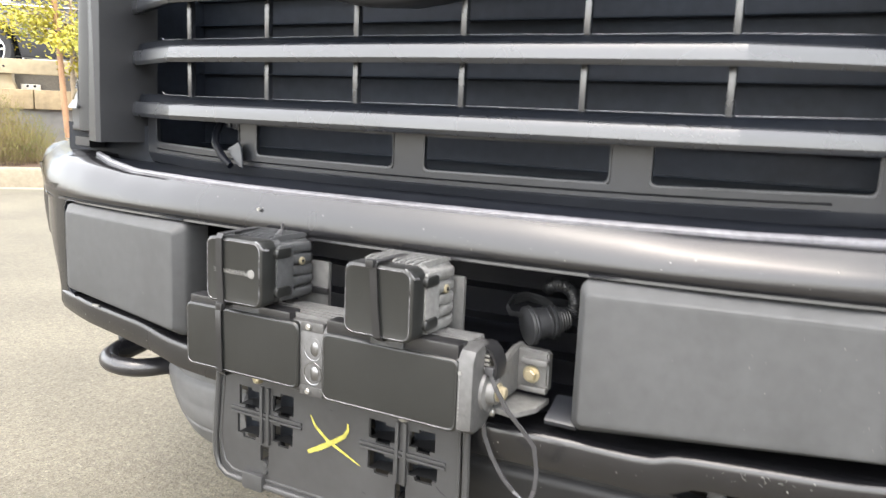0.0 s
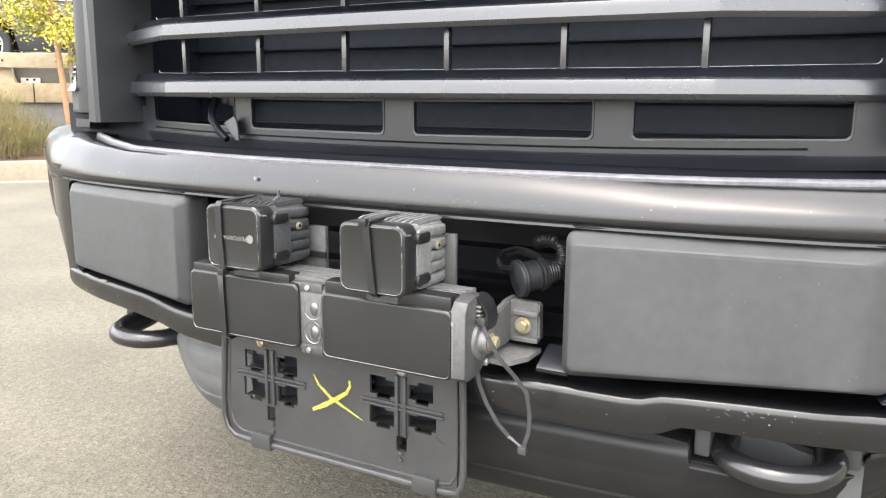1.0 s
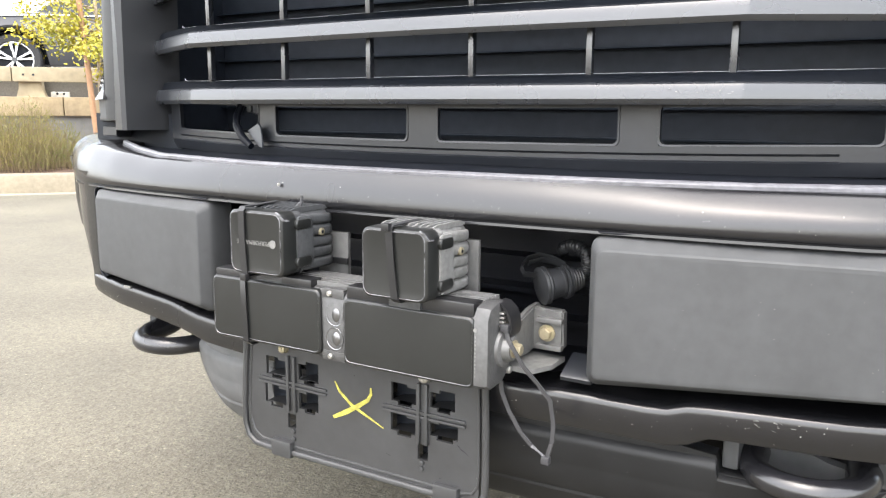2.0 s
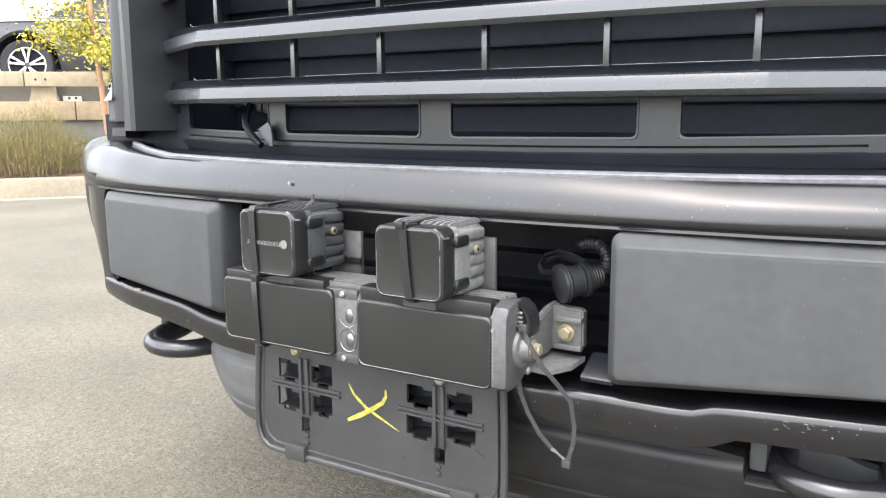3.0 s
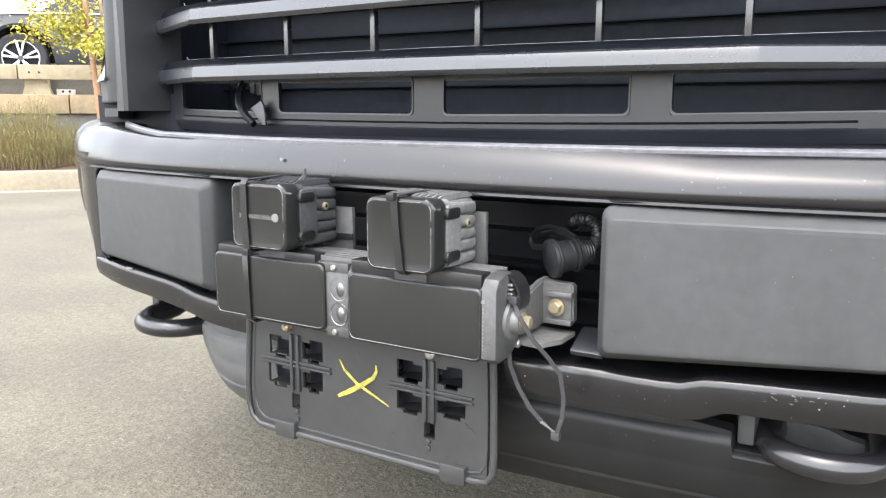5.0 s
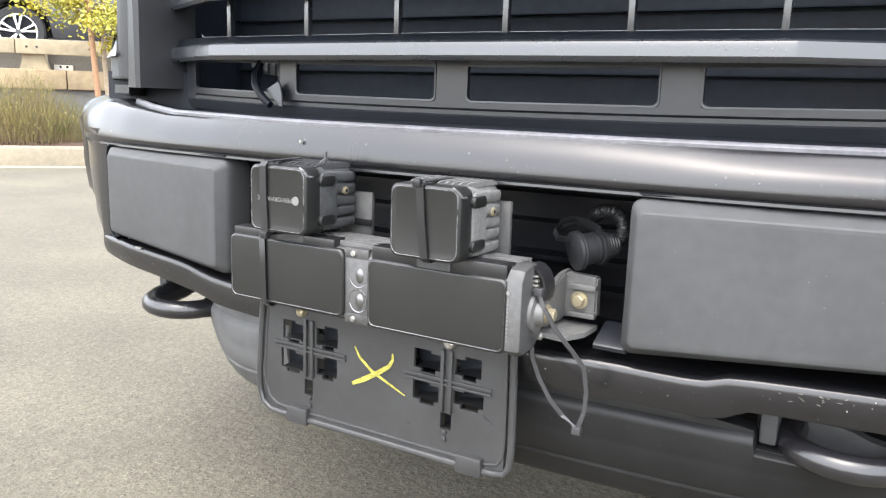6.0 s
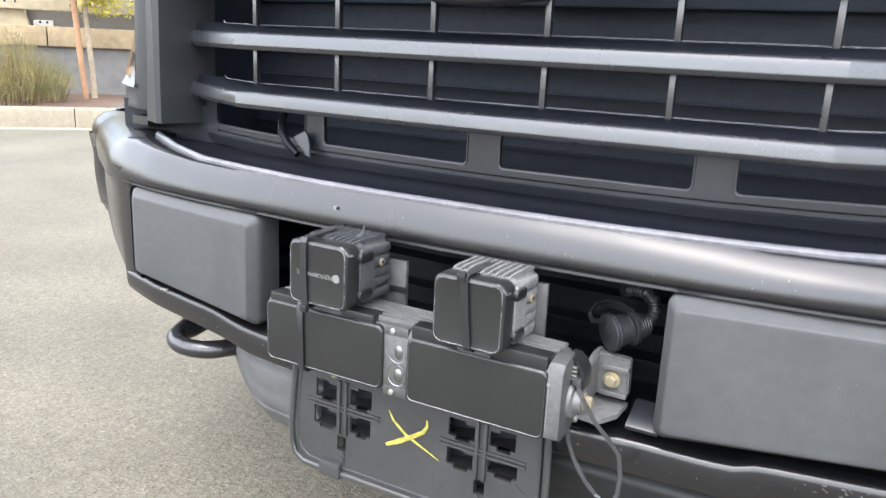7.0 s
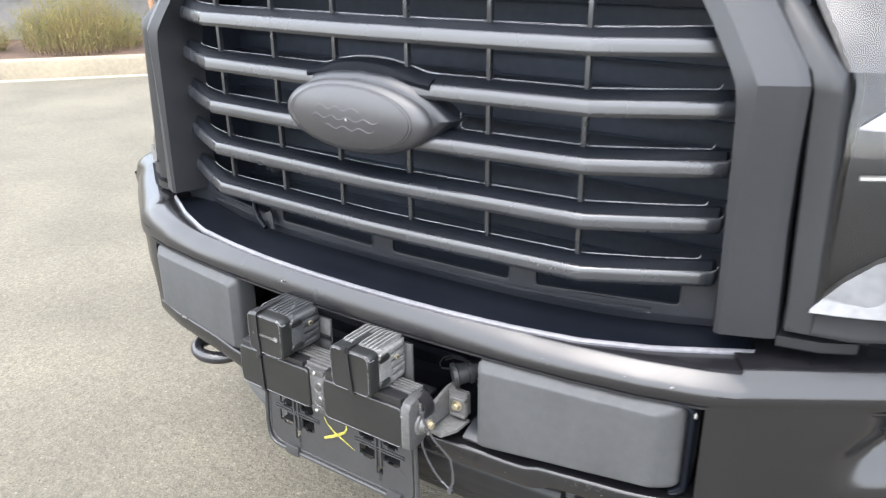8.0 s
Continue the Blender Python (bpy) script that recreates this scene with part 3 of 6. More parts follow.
def build_air_dam():
    # the kerb-side end is coloured paler to stand for light off the ground
    for a, b, material, name, label in ((-0.21, 0.58, DAM, "air_dam", "dull black flexible air dam, dusty"), (-0.58, -0.21, DAMEND, "air_dam_end", "grey curved end of the air dam, paler for ground bounce")):
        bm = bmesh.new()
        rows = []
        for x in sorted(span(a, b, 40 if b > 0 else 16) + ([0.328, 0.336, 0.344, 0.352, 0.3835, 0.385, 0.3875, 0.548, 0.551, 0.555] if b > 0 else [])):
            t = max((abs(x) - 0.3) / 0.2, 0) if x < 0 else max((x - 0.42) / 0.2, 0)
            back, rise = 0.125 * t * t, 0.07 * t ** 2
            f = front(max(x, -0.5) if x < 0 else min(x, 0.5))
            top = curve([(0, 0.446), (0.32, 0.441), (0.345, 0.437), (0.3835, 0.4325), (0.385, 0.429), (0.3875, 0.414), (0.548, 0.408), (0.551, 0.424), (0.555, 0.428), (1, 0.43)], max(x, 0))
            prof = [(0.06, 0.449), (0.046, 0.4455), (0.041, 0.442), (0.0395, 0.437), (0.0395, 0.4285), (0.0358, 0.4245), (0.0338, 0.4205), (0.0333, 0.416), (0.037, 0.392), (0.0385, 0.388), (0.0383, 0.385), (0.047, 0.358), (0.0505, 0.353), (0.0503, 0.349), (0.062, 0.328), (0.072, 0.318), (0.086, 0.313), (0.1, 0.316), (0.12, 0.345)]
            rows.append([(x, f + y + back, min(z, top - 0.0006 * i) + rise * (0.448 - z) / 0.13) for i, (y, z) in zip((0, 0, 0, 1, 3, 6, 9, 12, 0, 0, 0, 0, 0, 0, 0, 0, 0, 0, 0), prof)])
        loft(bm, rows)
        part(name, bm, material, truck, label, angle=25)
    # two lapped panels behind the hook, with a ragged gap between them
    gap = [(0.38, 0.441), (0.41, 0.4385), (0.425, 0.4345), (0.438, 0.4355), (0.455, 0.4345), (0.47, 0.432), (0.485, 0.426), (0.5, 0.4235), (0.55, 0.422)]
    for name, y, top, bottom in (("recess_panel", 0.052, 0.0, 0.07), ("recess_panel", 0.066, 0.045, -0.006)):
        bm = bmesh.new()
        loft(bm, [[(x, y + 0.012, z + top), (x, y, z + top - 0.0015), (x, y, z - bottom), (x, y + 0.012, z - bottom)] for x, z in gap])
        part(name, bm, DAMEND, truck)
    tray = bmesh.new()
    box(tray, -0.37, 0.6, 0.14, 0.16, 0.33, 0.47, 0.004)
    part("undertray", tray, DAM, truck)


def build_hooks():
    for s in (-1, 1):
        bm = bmesh.new()
        pts = []
        mid, half = (0.466, 0.053) if s > 0 else (-0.463, 0.057)
        for i in range(25):
            a = radians(180 * i / 24)
            pts.append((mid - s * half * math.cos(a), 0.042 - 0.06 * math.sin(a) ** 0.8, 0.4215 - 0.001 * math.sin(a)))
        pts = [(pts[0][0], 0.1, 0.434), (pts[0][0], 0.07, 0.425)] + pts + [(pts[-1][0], 0.07, 0.425), (pts[-1][0], 0.1, 0.434)]
        tube(bm, pts, [0.0175] * 3 + [0.0165, 0.015] + [0.0138] * 19 + [0.015, 0.0165] + [0.0175] * 3, 14)
        hook = part("tow_hook", bm, HOOKM, truck, "black coated steel tow hook, scuffed")
        for x in (mid - 0.069, mid + 0.073):
            bm = bmesh.new()
            box(bm, x - 0.009, x + 0.008, 0.004 if 0 < x < 0.45 else 0.045, 0.1, 0.416, 0.475, 0.004)
            part("hook_mount", bm, PADM, hook)


def bent(bm, k=0.024):
    """Lift a panel's ends a little."""
    for v in bm.verts:
        v.co.z += k * v.co.x ** 2
    return bm


def lip_place(zt, x, dz=0.0):
    """A place on the thin edge behind a bar."""
    e = min(max((abs(x) - 0.38) / 0.12, 0), 1)
    return (x, bar_front(x) + 0.036 - 0.013 * e, zt + 0.0024 + 0.0025 * e + dz)


def build_grille():
    # lower slotted panel
    slots = ((-0.514, -0.3), (-0.264, -0.034), (0.011, 0.244), (0.2885, 0.506))
    xs = sorted(set([-0.548, 0.552] + half_and_half(0, 0.54, 22) + [v for q in slots for v in q]))
    zs = [0.712, 0.7265, 0.7285, 0.7335, 0.7362, 0.744, 0.786, 0.80]
    holes = [(a, b, 0.744, 0.786) for a, b in slots]
    bm = bmesh.new()
    plate(bm, xs, zs, holes, lambda x, z: curve(PANELY, x) + (0.0045 if 0.728 < z < 0.734 and -0.5 < x < 0.456 else 0) + (0.006 if z < 0.72 else 0), 0.004)
    part("lower_panel", bent(bm), PANELM, truck, "slotted satin grey lower grille panel", angle=25)
    for x0, x1 in slots:
        bm = bmesh.new()
        rows = []
        for d, k in ((0.006, 0.0), (-0.0008, 0.0), (-0.0012, -0.0022), (0.001, -0.0028)):
            rows.append([(x, curve(PANELY, x) + d, z) for x, z in rrect(x0 + 0.001 + k, x1 - 0.001 - k, 0.7455 + k, 0.79 - k, 0.007)])
        loft(bm, rows, True)
        part("slot_frame", bent(bm), PANELM, truck)
    # the five bars: a bright front rail that bends back at its ends, a black shelf behind it and a thin lip
    for i, zt in enumerate(BAR_Z):
        xs = [-0.56, -0.545, -0.52, -0.47, -0.43, -0.39] + span(-0.36, 0.35, 20) + [0.38, 0.42, 0.46, 0.5, 0.53, 0.543]
        ends = ([(-0.578, 0.147, 0.0105, 0.12), (-0.577, 0.136, 0.0095, 0.35), (-0.574, 0.122, 0.007, 0.62), (-0.5705, 0.111, 0.0035, 0.85), (-0.566, 0.1035, 0.001, 1.0)], [(0.548, 0.1055, 0.0015, 1.0), (0.5505, 0.112, 0.006, 0.85), (0.5515, 0.119, 0.0125, 0.5), (0.551, 0.126, 0.0165, 0.15)])
        bm = bmesh.new()
        rows = []
        for x, y, up, k in ends[0] + [(x, bar_front(x), 0.0, 1.0) for x in xs] + ends[1]:
            rows.append([(x, y + q, zt - 0.0085 + up + (z + 0.0085) * k) for q, z in ((0.0125, -0.0085), (0.0095, -0.0083), (0.0074, -0.0091), (0.0054, -0.0108), (0.0044, -0.0132), (0.0036, -0.0175), (0.0028, -0.0255), (0.0038, -0.0285), (0.0056, -0.0315), (0.026, -0.028), (0.028, -0.012))])
        loft(bm, rows, True, True)
        part("grille_bar", bm, GRILLEM, truck, "satin grey-black horizontal grille bar", angle=19)
        bm = bmesh.new()
        rows = []
        for x in xs:
            y = bar_front(x)
            d = 1 - 0.36 * min(max((abs(x) - 0.38) / 0.12, 0), 1)
            up = 0.0025 * (1 - d) / 0.36
            rows.append([(x, y + 0.0105, zt - 0.0088), (x, y + 0.012, zt - 0.0072), (x, y + 0.026 * d, zt + 0.0008 + up), (x, y + 0.035 * d, zt + 0.0024 + up), (x, y + 0.0375 * d, zt + 0.001 + up), (x, y + 0.038, zt - 0.02)])
        loft(bm, rows, True, True)
        part("bar_shelf", bm, SHELFB, truck, "black plastic shelf behind the bar", angle=50)
        # thin lip of the black shelf, coloured pale as its highlight
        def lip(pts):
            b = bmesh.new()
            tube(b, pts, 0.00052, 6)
            part("bar_lip", b, LIPM, truck, "thin edge behind the bar with its highlight painted in")
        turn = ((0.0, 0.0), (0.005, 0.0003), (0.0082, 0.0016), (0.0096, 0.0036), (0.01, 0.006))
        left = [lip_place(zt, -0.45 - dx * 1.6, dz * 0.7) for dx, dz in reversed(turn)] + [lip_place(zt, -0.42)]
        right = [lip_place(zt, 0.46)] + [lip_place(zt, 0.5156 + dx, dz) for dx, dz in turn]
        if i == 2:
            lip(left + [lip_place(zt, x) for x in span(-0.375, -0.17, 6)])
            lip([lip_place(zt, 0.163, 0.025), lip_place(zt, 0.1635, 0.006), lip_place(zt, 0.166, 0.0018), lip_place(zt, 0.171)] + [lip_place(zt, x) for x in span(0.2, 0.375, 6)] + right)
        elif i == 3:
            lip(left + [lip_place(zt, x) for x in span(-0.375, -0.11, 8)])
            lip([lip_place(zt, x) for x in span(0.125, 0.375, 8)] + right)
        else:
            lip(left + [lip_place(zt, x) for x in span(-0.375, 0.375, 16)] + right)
    rnd = random.Random(8)
    for i in range(14):
        x = rnd.gauss(0.345, 0.02)
        b = bmesh.new()
        r = rnd.uniform(0.0002, 0.0006)
        y, z = bar_front(x) + 0.0026, BAR_Z[0] - rnd.uniform(0.015, 0.021)
        box(b, x - r * 1.5, x + r * 1.5, y, y + 0.001, z - r * 0.6, z + r * 0.6, 0.0002)
        part("paint_chip", b, CHIPM, truck)
    # uprights
    for x in (-0.373, -0.2245, -0.077, 0.071, 0.2145, 0.365):
        y = bar_front(x)
        for z0, z1 in zip(BAR_Z, BAR_Z[1:] + [1.215]):
            bm = bmesh.new()
            box(bm, x - 0.0038, x + 0.0038, y + 0.027, y + 0.037, z0 - 0.0045, z1 - 0.018, 0.0025)
            part("grille_upright", bm, GRILLEM, truck)
    # surround: flat-faced pillars with a widening inner chamfer, leaning inwards above a knee
    path = [(0.748, 0.569, 0.577, 0.6335, 0.645), (0.80, 0.5685, 0.577, 0.630, 0.6425), (0.9, 0.566, 0.5775, 0.6265, 0.638), (1.0, 0.563, 0.580, 0.625, 0.6365), (1.06, 0.5605, 0.583, 0.6265, 0.6375), (1.088, 0.5555, 0.583, 0.6265, 0.638), (1.11, 0.544, 0.571, 0.6175, 0.630), (1.16, 0.513, 0.540, 0.582, 0.5945), (1.21, 0.478, 0.505, 0.547, 0.560), (1.25, 0.44, 0.47, 0.51, 0.525)]
    for s in (-1, 1):
        rows = []
        for z, a, r, o, b in path:
            y = 0.056 + max(z - 1.088, 0) * 0.25
            sec = [(a - 0.004 - 0.012 * (s < 0), y + 0.09), (a - 0.003, y + 0.02), (a, y + 0.002), (r, y - 0.001), (o, y + 0.0195), (o + 0.004, y + 0.022), (b, y + 0.028), (b + 0.001, y + 0.05), (b - 0.004, y + 0.11)]
            if s < 0:
                sec[1:4] = [(a + 0.008, y + 0.02), (a + 0.014, y + 0.002), (r + 0.014, y - 0.001)]
            rows.append([(s * x, yy, z) for x, yy in sec])
        bm = bmesh.new()
        loft(bm, rows, True, True)
        part("grille_surround", bm, FRAMEM, truck, "satin black grille surround pillar with angular knee", angle=22)
    bm = bmesh.new()
    loft(bm, [[(x, y + 0.02 * (abs(x) > 0.4), z) for y, z in ((0.118, 1.2), (0.112, 1.206), (0.115, 1.25), (0.2, 1.26), (0.2, 1.2))] for x in (-0.5, -0.4, 0.4, 0.5)], True, True)
    part("surround_top", bm, FRAMEM, truck)
    # dark core behind
    bm = bmesh.new()
    box(bm, -0.64, 0.62, 0.27, 0.29, 0.70, 1.24)
    part("radiator", bm, CORE, truck)
    for i in range(12):
        z = 0.745 + i * 0.041
        bm = bmesh.new()
        box(bm, -0.6, 0.58, 0.255, 0.269, z, z + 0.002)
        part("radiator_fin", bm, FIN, truck)
    # dark sheets added under the pillars so the open gap there reads black
    for s in (-1, 1):
        bm = bmesh.new()
        y = 0.2 if s > 0 else 0.125
        box(bm, s * 0.64 - 0.11, s * 0.64 + 0.11, y, y + 0.01, 0.69, 0.775)
        part("dark_gap_filler", bm, DARK, truck)
    bm = bmesh.new()
    box(bm, -0.56, 0.56, 0.10, 0.28, 0.69, 0.711)
    box(bm, -0.58, 0.58, 0.1, 0.28, 1.2, 1.25)
    part("grille_shroud", bm, CORE, truck)
    # small connector in front of the radiator
    bm = bmesh.new()
    box(bm, -0.494, -0.476, 0.214, 0.25, 0.788, 0.802, 0.002)
    plug = part("sensor_plug", bm, STEEL, truck, "small grey connector behind the grille")
    for x, z in ((-0.466, 0.7885), (-0.451, 0.786)):
        bm = bmesh.new()
        box(bm, x - 0.0055, x + 0.0055, 0.218, 0.252, z - 0.011, z + 0.011, 0.003)
        part("connector_body", bm, DCAST, plug)
    for s in (-1, 1):
        bm = bmesh.new()
        box(bm, s * 0.59 - 0.02, s * 0.59 + 0.02, 0.15, 0.28, 0.712, 1.24)
        part("lamp_partition", bm, CORE, truck)
        # added dark block that stands for the shaded gap beside the lamp
        bm = bmesh.new()
        loft(bm, [[(s * (x + k), y + d, z) for x, y in ((0.6, 0.15), (0.69, 0.15), (0.69, 0.27), (0.6, 0.27))] for z, k, d in ((0.765, 0, 0), (1.07, -0.012, 0), (1.095, -0.018, 0.004), (1.2, -0.098, 0.062))], True, True)
        part("lamp_gap_filler", bm, SHELFM, truck)


def build_emblem():
    cx, cz, a, b = -0.011, 0.994, 0.147, 0.06
    bm = bmesh.new()
    rows = []
    for k, y in ((1.0, 0.02), (1.0, 0.002), (0.99, -0.004), (0.965, -0.0088), (0.93, -0.0122), (0.89, -0.015), (0.862, -0.0165), (0.858, -0.0159), (0.85, -0.0161), (0.846, -0.0174), (0.826, -0.0182), (0.822, -0.0176), (0.814, -0.0178), (0.81, -0.019), (0.7, -0.0225), (0.5, -0.0268), (0.3, -0.0292), (0.1, -0.0302), (0.01, -0.0304)):
        rows.append([(cx + a * k * math.cos(q), y, cz + b * k * math.sin(q)) for q in [2 * math.pi * i / 64 for i in range(64)]])
    loft(bm, rows, True, True)
    emblem = part("badge", bm, EMB, truck, "oval badge wrapped in matt black", angle=30)

    def on_dome(x, z):
        k = min(math.hypot((x - cx) / a, (z - cz) / b), 1)
        return curve([(0, -0.0304), (0.3, -0.0292), (0.5, -0.0268), (0.7, -0.0225), (1, -0.012)], k)
    # plain wavy raised strokes under the wrap
    for z0, xa, xb in ((0.015, -0.058, 0.03), (0.0, -0.07, 0.066), (-0.015, -0.04, 0.058)):
        pts = [(x, z0 + 0.0028 * math.sin(x * 190 + z0 * 300)) for x in span(xa, xb, 36)]
        b2 = bmesh.new()
        tube(b2, [(cx + x, on_dome(cx + x, cz + z) + 0.0004, cz + z) for x, z in pts], 0.0011, 6)
        part("badge_stroke", b2, EMB, emblem)
    b2 = bmesh.new()
    box(b2, -0.0068, -0.0032, -0.0321, -0.028, 0.991, 0.9955, 0.001)
    part("paint_chip", b2, CHIPM, emblem)
    # pod behind the badge, drawn out to a point at either side
    out = [(-0.165, 1.0), (-0.14, 1.026), (-0.105, 1.0545), (-0.06, 1.064), (0, 1.068), (0.06, 1.064), (0.105, 1.0505), (0.13, 1.03), (0.166, 1.0), (0.126, 0.963), (0.08, 0.946), (0, 0.936), (-0.08, 0.946), (-0.123, 0.963)]
    bm = bmesh.new()
    loft(bm, [[(x * k, y + 0.16 * max(abs(x) - 0.1, 0), 1.003 + (z - 1.003) * k) for x, z in out] for k, y in ((1.0, 0.045), (1.0, 0.022), (0.99, 0.014), (0.95, 0.006), (0.88, -0.002), (0.8, -0.006))], True, True)
    part("badge_housing", bm, PANELM, truck, "dark pod behind the badge")
    bm = bmesh.new()
    arch = [(-0.118, 1.0645), (-0.1, 1.067), (-0.07, 1.0755), (-0.035, 1.0815), (0, 1.0832), (0.035, 1.0815), (0.07, 1.0755), (0.105, 1.067), (0.13, 1.0645)]
    loft(bm, [[(x, 0.008, 1.045), (x, 0.006, min(z - 0.012, 1.062)), (x, 0.012, z - 0.006), (x, 0.034, z - 0.001), (x, 0.04, z - 0.002), (x, 0.04, 1.045)] for x, z in arch], True, True)
    part("badge_hood", bm, SHELFB, truck, "black hood over the badge", angle=40)
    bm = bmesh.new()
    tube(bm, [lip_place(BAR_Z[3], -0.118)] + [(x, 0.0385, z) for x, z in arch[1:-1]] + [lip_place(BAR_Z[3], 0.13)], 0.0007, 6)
    part("bar_lip", bm, LIPM, truck, "thin edge behind the bar with its highlight painted in")
    # lower edge of the pod's tail, its highlight painted in pale
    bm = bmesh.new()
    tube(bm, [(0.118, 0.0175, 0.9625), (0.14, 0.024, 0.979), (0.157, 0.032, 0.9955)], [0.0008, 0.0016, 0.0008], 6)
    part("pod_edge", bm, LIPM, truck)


def swept(bm, m, s):
    """Seat a lamp part; the lamp on the kerb side is swept back along the wing."""
    bm.transform(m)
    for v in bm.verts:
        if s < 0:
            v.co.x += 0.02
            out = -v.co.x - 0.685
            v.co.y += 0.12 * max(out, 0) + (0.055 * min(max(out, 0) / 0.05, 1) - 0.3 * max(out - 0.15, 0)) * min(max((v.co.z - 0.8) / 0.06, 0.25), 1) + 0.25 * max(v.co.z - 0.93, 0) * min(max(-v.co.x - 0.66, 0) / 0.05, 1)
    return bm


def build_body():
    for s in (-1, 1):
        seat = Matrix.Translation((s * 0.0441 - 0.008 * (s < 0), -0.0515, 0.0693)) @ Matrix.Diagonal((0.945, 0.945, 0.945, 1))
        lamp = bmesh.new()
        rows = []
        for x, y in ((0.6, 0.3), (0.75, 0.31), (0.86, 0.35), (0.95, 0.44), (0.985, 0.56)):
            rows.append([(s * x, y, z) for z in (0.73, 0.84, 0.97, 1.09, 1.24)])
        loft(lamp, rows)
        unit = part("headlight", swept(lamp, seat, s), PADM, truck, "headlight with chrome wedges behind a clear lens")
        for pts, nm in (([(0.674, 0.139, 0.772, 0.777), (0.705, 0.147, 0.772, 0.815), (0.74, 0.158, 0.772, 0.845), (0.78, 0.175, 0.772, 0.862), (0.86, 0.245, 0.772, 0.868), (0.95, 0.345, 0.772, 0.87)], "lower_reflector"), ([(0.69, 0.152, 1.028, 1.03), (0.72, 0.156, 1.028, 1.055), (0.82, 0.23, 1.035, 1.07), (0.95, 0.345, 1.04, 1.08)], "upper_reflector")):
            b = bmesh.new()
            loft(b, [[(s * x, y, z0), (s * x, y + 0.28 * (z1 - z0), z1), (s * x, y + 0.045, z1), (s * x, y + 0.045, z0)] for x, y, z0, z1 in (pts if s > 0 else pts[:-2])], True, True)
            part(nm, swept(b, seat, s), SILVER, unit, "chrome headlight wedge")
        b = bmesh.new()
        loft(b, [[(s * x, y + 0.02 * (z > 1.0), z) for z in (0.758, 0.9, 0.96, 1.035)] for x, y in ((0.682, 0.19), (0.74, 0.207), (0.80, 0.243), (0.88, 0.309), (0.95, 0.392))])
        part("bezel", swept(b, seat, s), LAMPM, unit, "satin black inner lamp panel")
        b = bmesh.new()
        tube(b, [(s * 0.70, 0.165, 0.962), (s * 0.80, 0.212, 0.965), (s * 0.9, 0.3, 0.968)], 0.004, 6)
        part("trim_strip", swept(b, seat, s), STEEL, unit)
        b = bmesh.new()
        g = []
        for x, y in ((0.678, 0.153), (0.74, 0.168), (0.80, 0.205), (0.88, 0.27), (0.955, 0.37), (0.99, 0.53)):
            g.append([(s * (x - 0.7 * max(z - 1.095, 0)), y + 0.012 * k, z) for k, z in ((0.5, 0.765), (-0.6, 0.79), (0, 0.95), (0.8, 1.08), (3, 1.165), (6, 1.23))])
        loft(b, g)
        part("lens", swept(b, seat, s), GLASS, unit, "clear headlight lens").visible_shadow = False
        b = bmesh.new()
        g = []
        for x, y in ((0.664, 0.172), (0.74, 0.188), (0.80, 0.222), (0.88, 0.285), (0.955, 0.38)):
            g.append([(s * (x - 0.7 * max(z - 1.095, 0)), y + d, z) for d, z in ((0.0, 1.095), (0.003, 1.105), (0.025, 1.15), (0.055, 1.2), (0.075, 1.225))])
        loft(b, g)
        part("bright_reflector", swept(b, seat, s), LAMPTOP, unit, "bright reflector behind the lens top")
        # body-coloured strip beside the surround and below the lamp
        b = bmesh.new()
        loft(b, [[(s * (x + k), y + 0.55 * max(z - 1.095, 0), z) for x, y in ((0.640, 0.2), (0.641, 0.152), (0.645, 0.146), (0.665, 0.144), (0.678, 0.147), (0.683, 0.155), (0.684, 0.2))] for z, k in ((0.735, 0.0), (0.78, 0.0), (1.07, -0.012), (1.095, -0.018), (1.2, -0.112))], True, True)
        part("lamp_trim", swept(b, seat, s), STRIPM, truck)
        b = bmesh.new()
        g = [[(s * x, y + 0.001, 0.774), (s * x, y + 0.001, 0.742), (s * x, y - 0.0005, 0.739), (s * x, y, 0.733), (s * x, y + 0.03, 0.728)] for x, y in ((0.646, 0.1445), (0.73, 0.158), (0.80, 0.196), (0.88, 0.256), (0.955, 0.346), (0.995, 0.5))]
        loft(b, g)
        part("lamp_valance", swept(b, seat, s), LAMPM, truck)
        b = bmesh.new()
        loft(b, [[(s * x, y, 0.752), (s * x, y - 0.001, 0.738), (s * x, y + 0.001, 0.7355), (s * x, y + 0.03, 0.7345), (s * x, y + 0.03, 0.752)] for x, y in (((0.646, 0.086), (0.70, 0.096), (0.742, 0.118)) if s > 0 else ((0.646, 0.086), (0.68, 0.092), (0.7, 0.1)))], True, True)
        part("lamp_foot", b, LAMPM, truck, "ledge under the headlight")
        # wing
        b = bmesh.new()
        g = [[(s * (1.0 - 0.02 * k), y, z) for k, z in ((3, 0.55), (0, 0.75), (0, 0.95), (1, 1.1), (4, 1.19), (9, 1.22))] for y in (0.5, 0.8, 1.3, 1.7)]
        loft(b, g)
        part("wing", b, PAINT, truck, "glossy black front wing")
        w = bmesh.new()
        rows = [[(s * x, 0.95 + r * math.cos(q), 0.39 + r * math.sin(q)) for q in [2 * math.pi * i / 40 for i in range(40)]] for x, r in ((0.7, 0.26), (0.69, 0.36), (0.72, 0.385), (0.93, 0.385), (0.965, 0.36), (0.955, 0.26))]
        loft(w, rows, True)
        wheel = part("wheel", w, RUBBER, truck)
        w = bmesh.new()
        tube(w, [(s * 0.72, 0.95, 0.39), (s * 0.93, 0.95, 0.39), (s * 0.94, 0.95, 0.39)], [0.262, 0.262, 0.2], 30)
        part("rim", w, DCAST, wheel)
    bm = bmesh.new()
    g = []
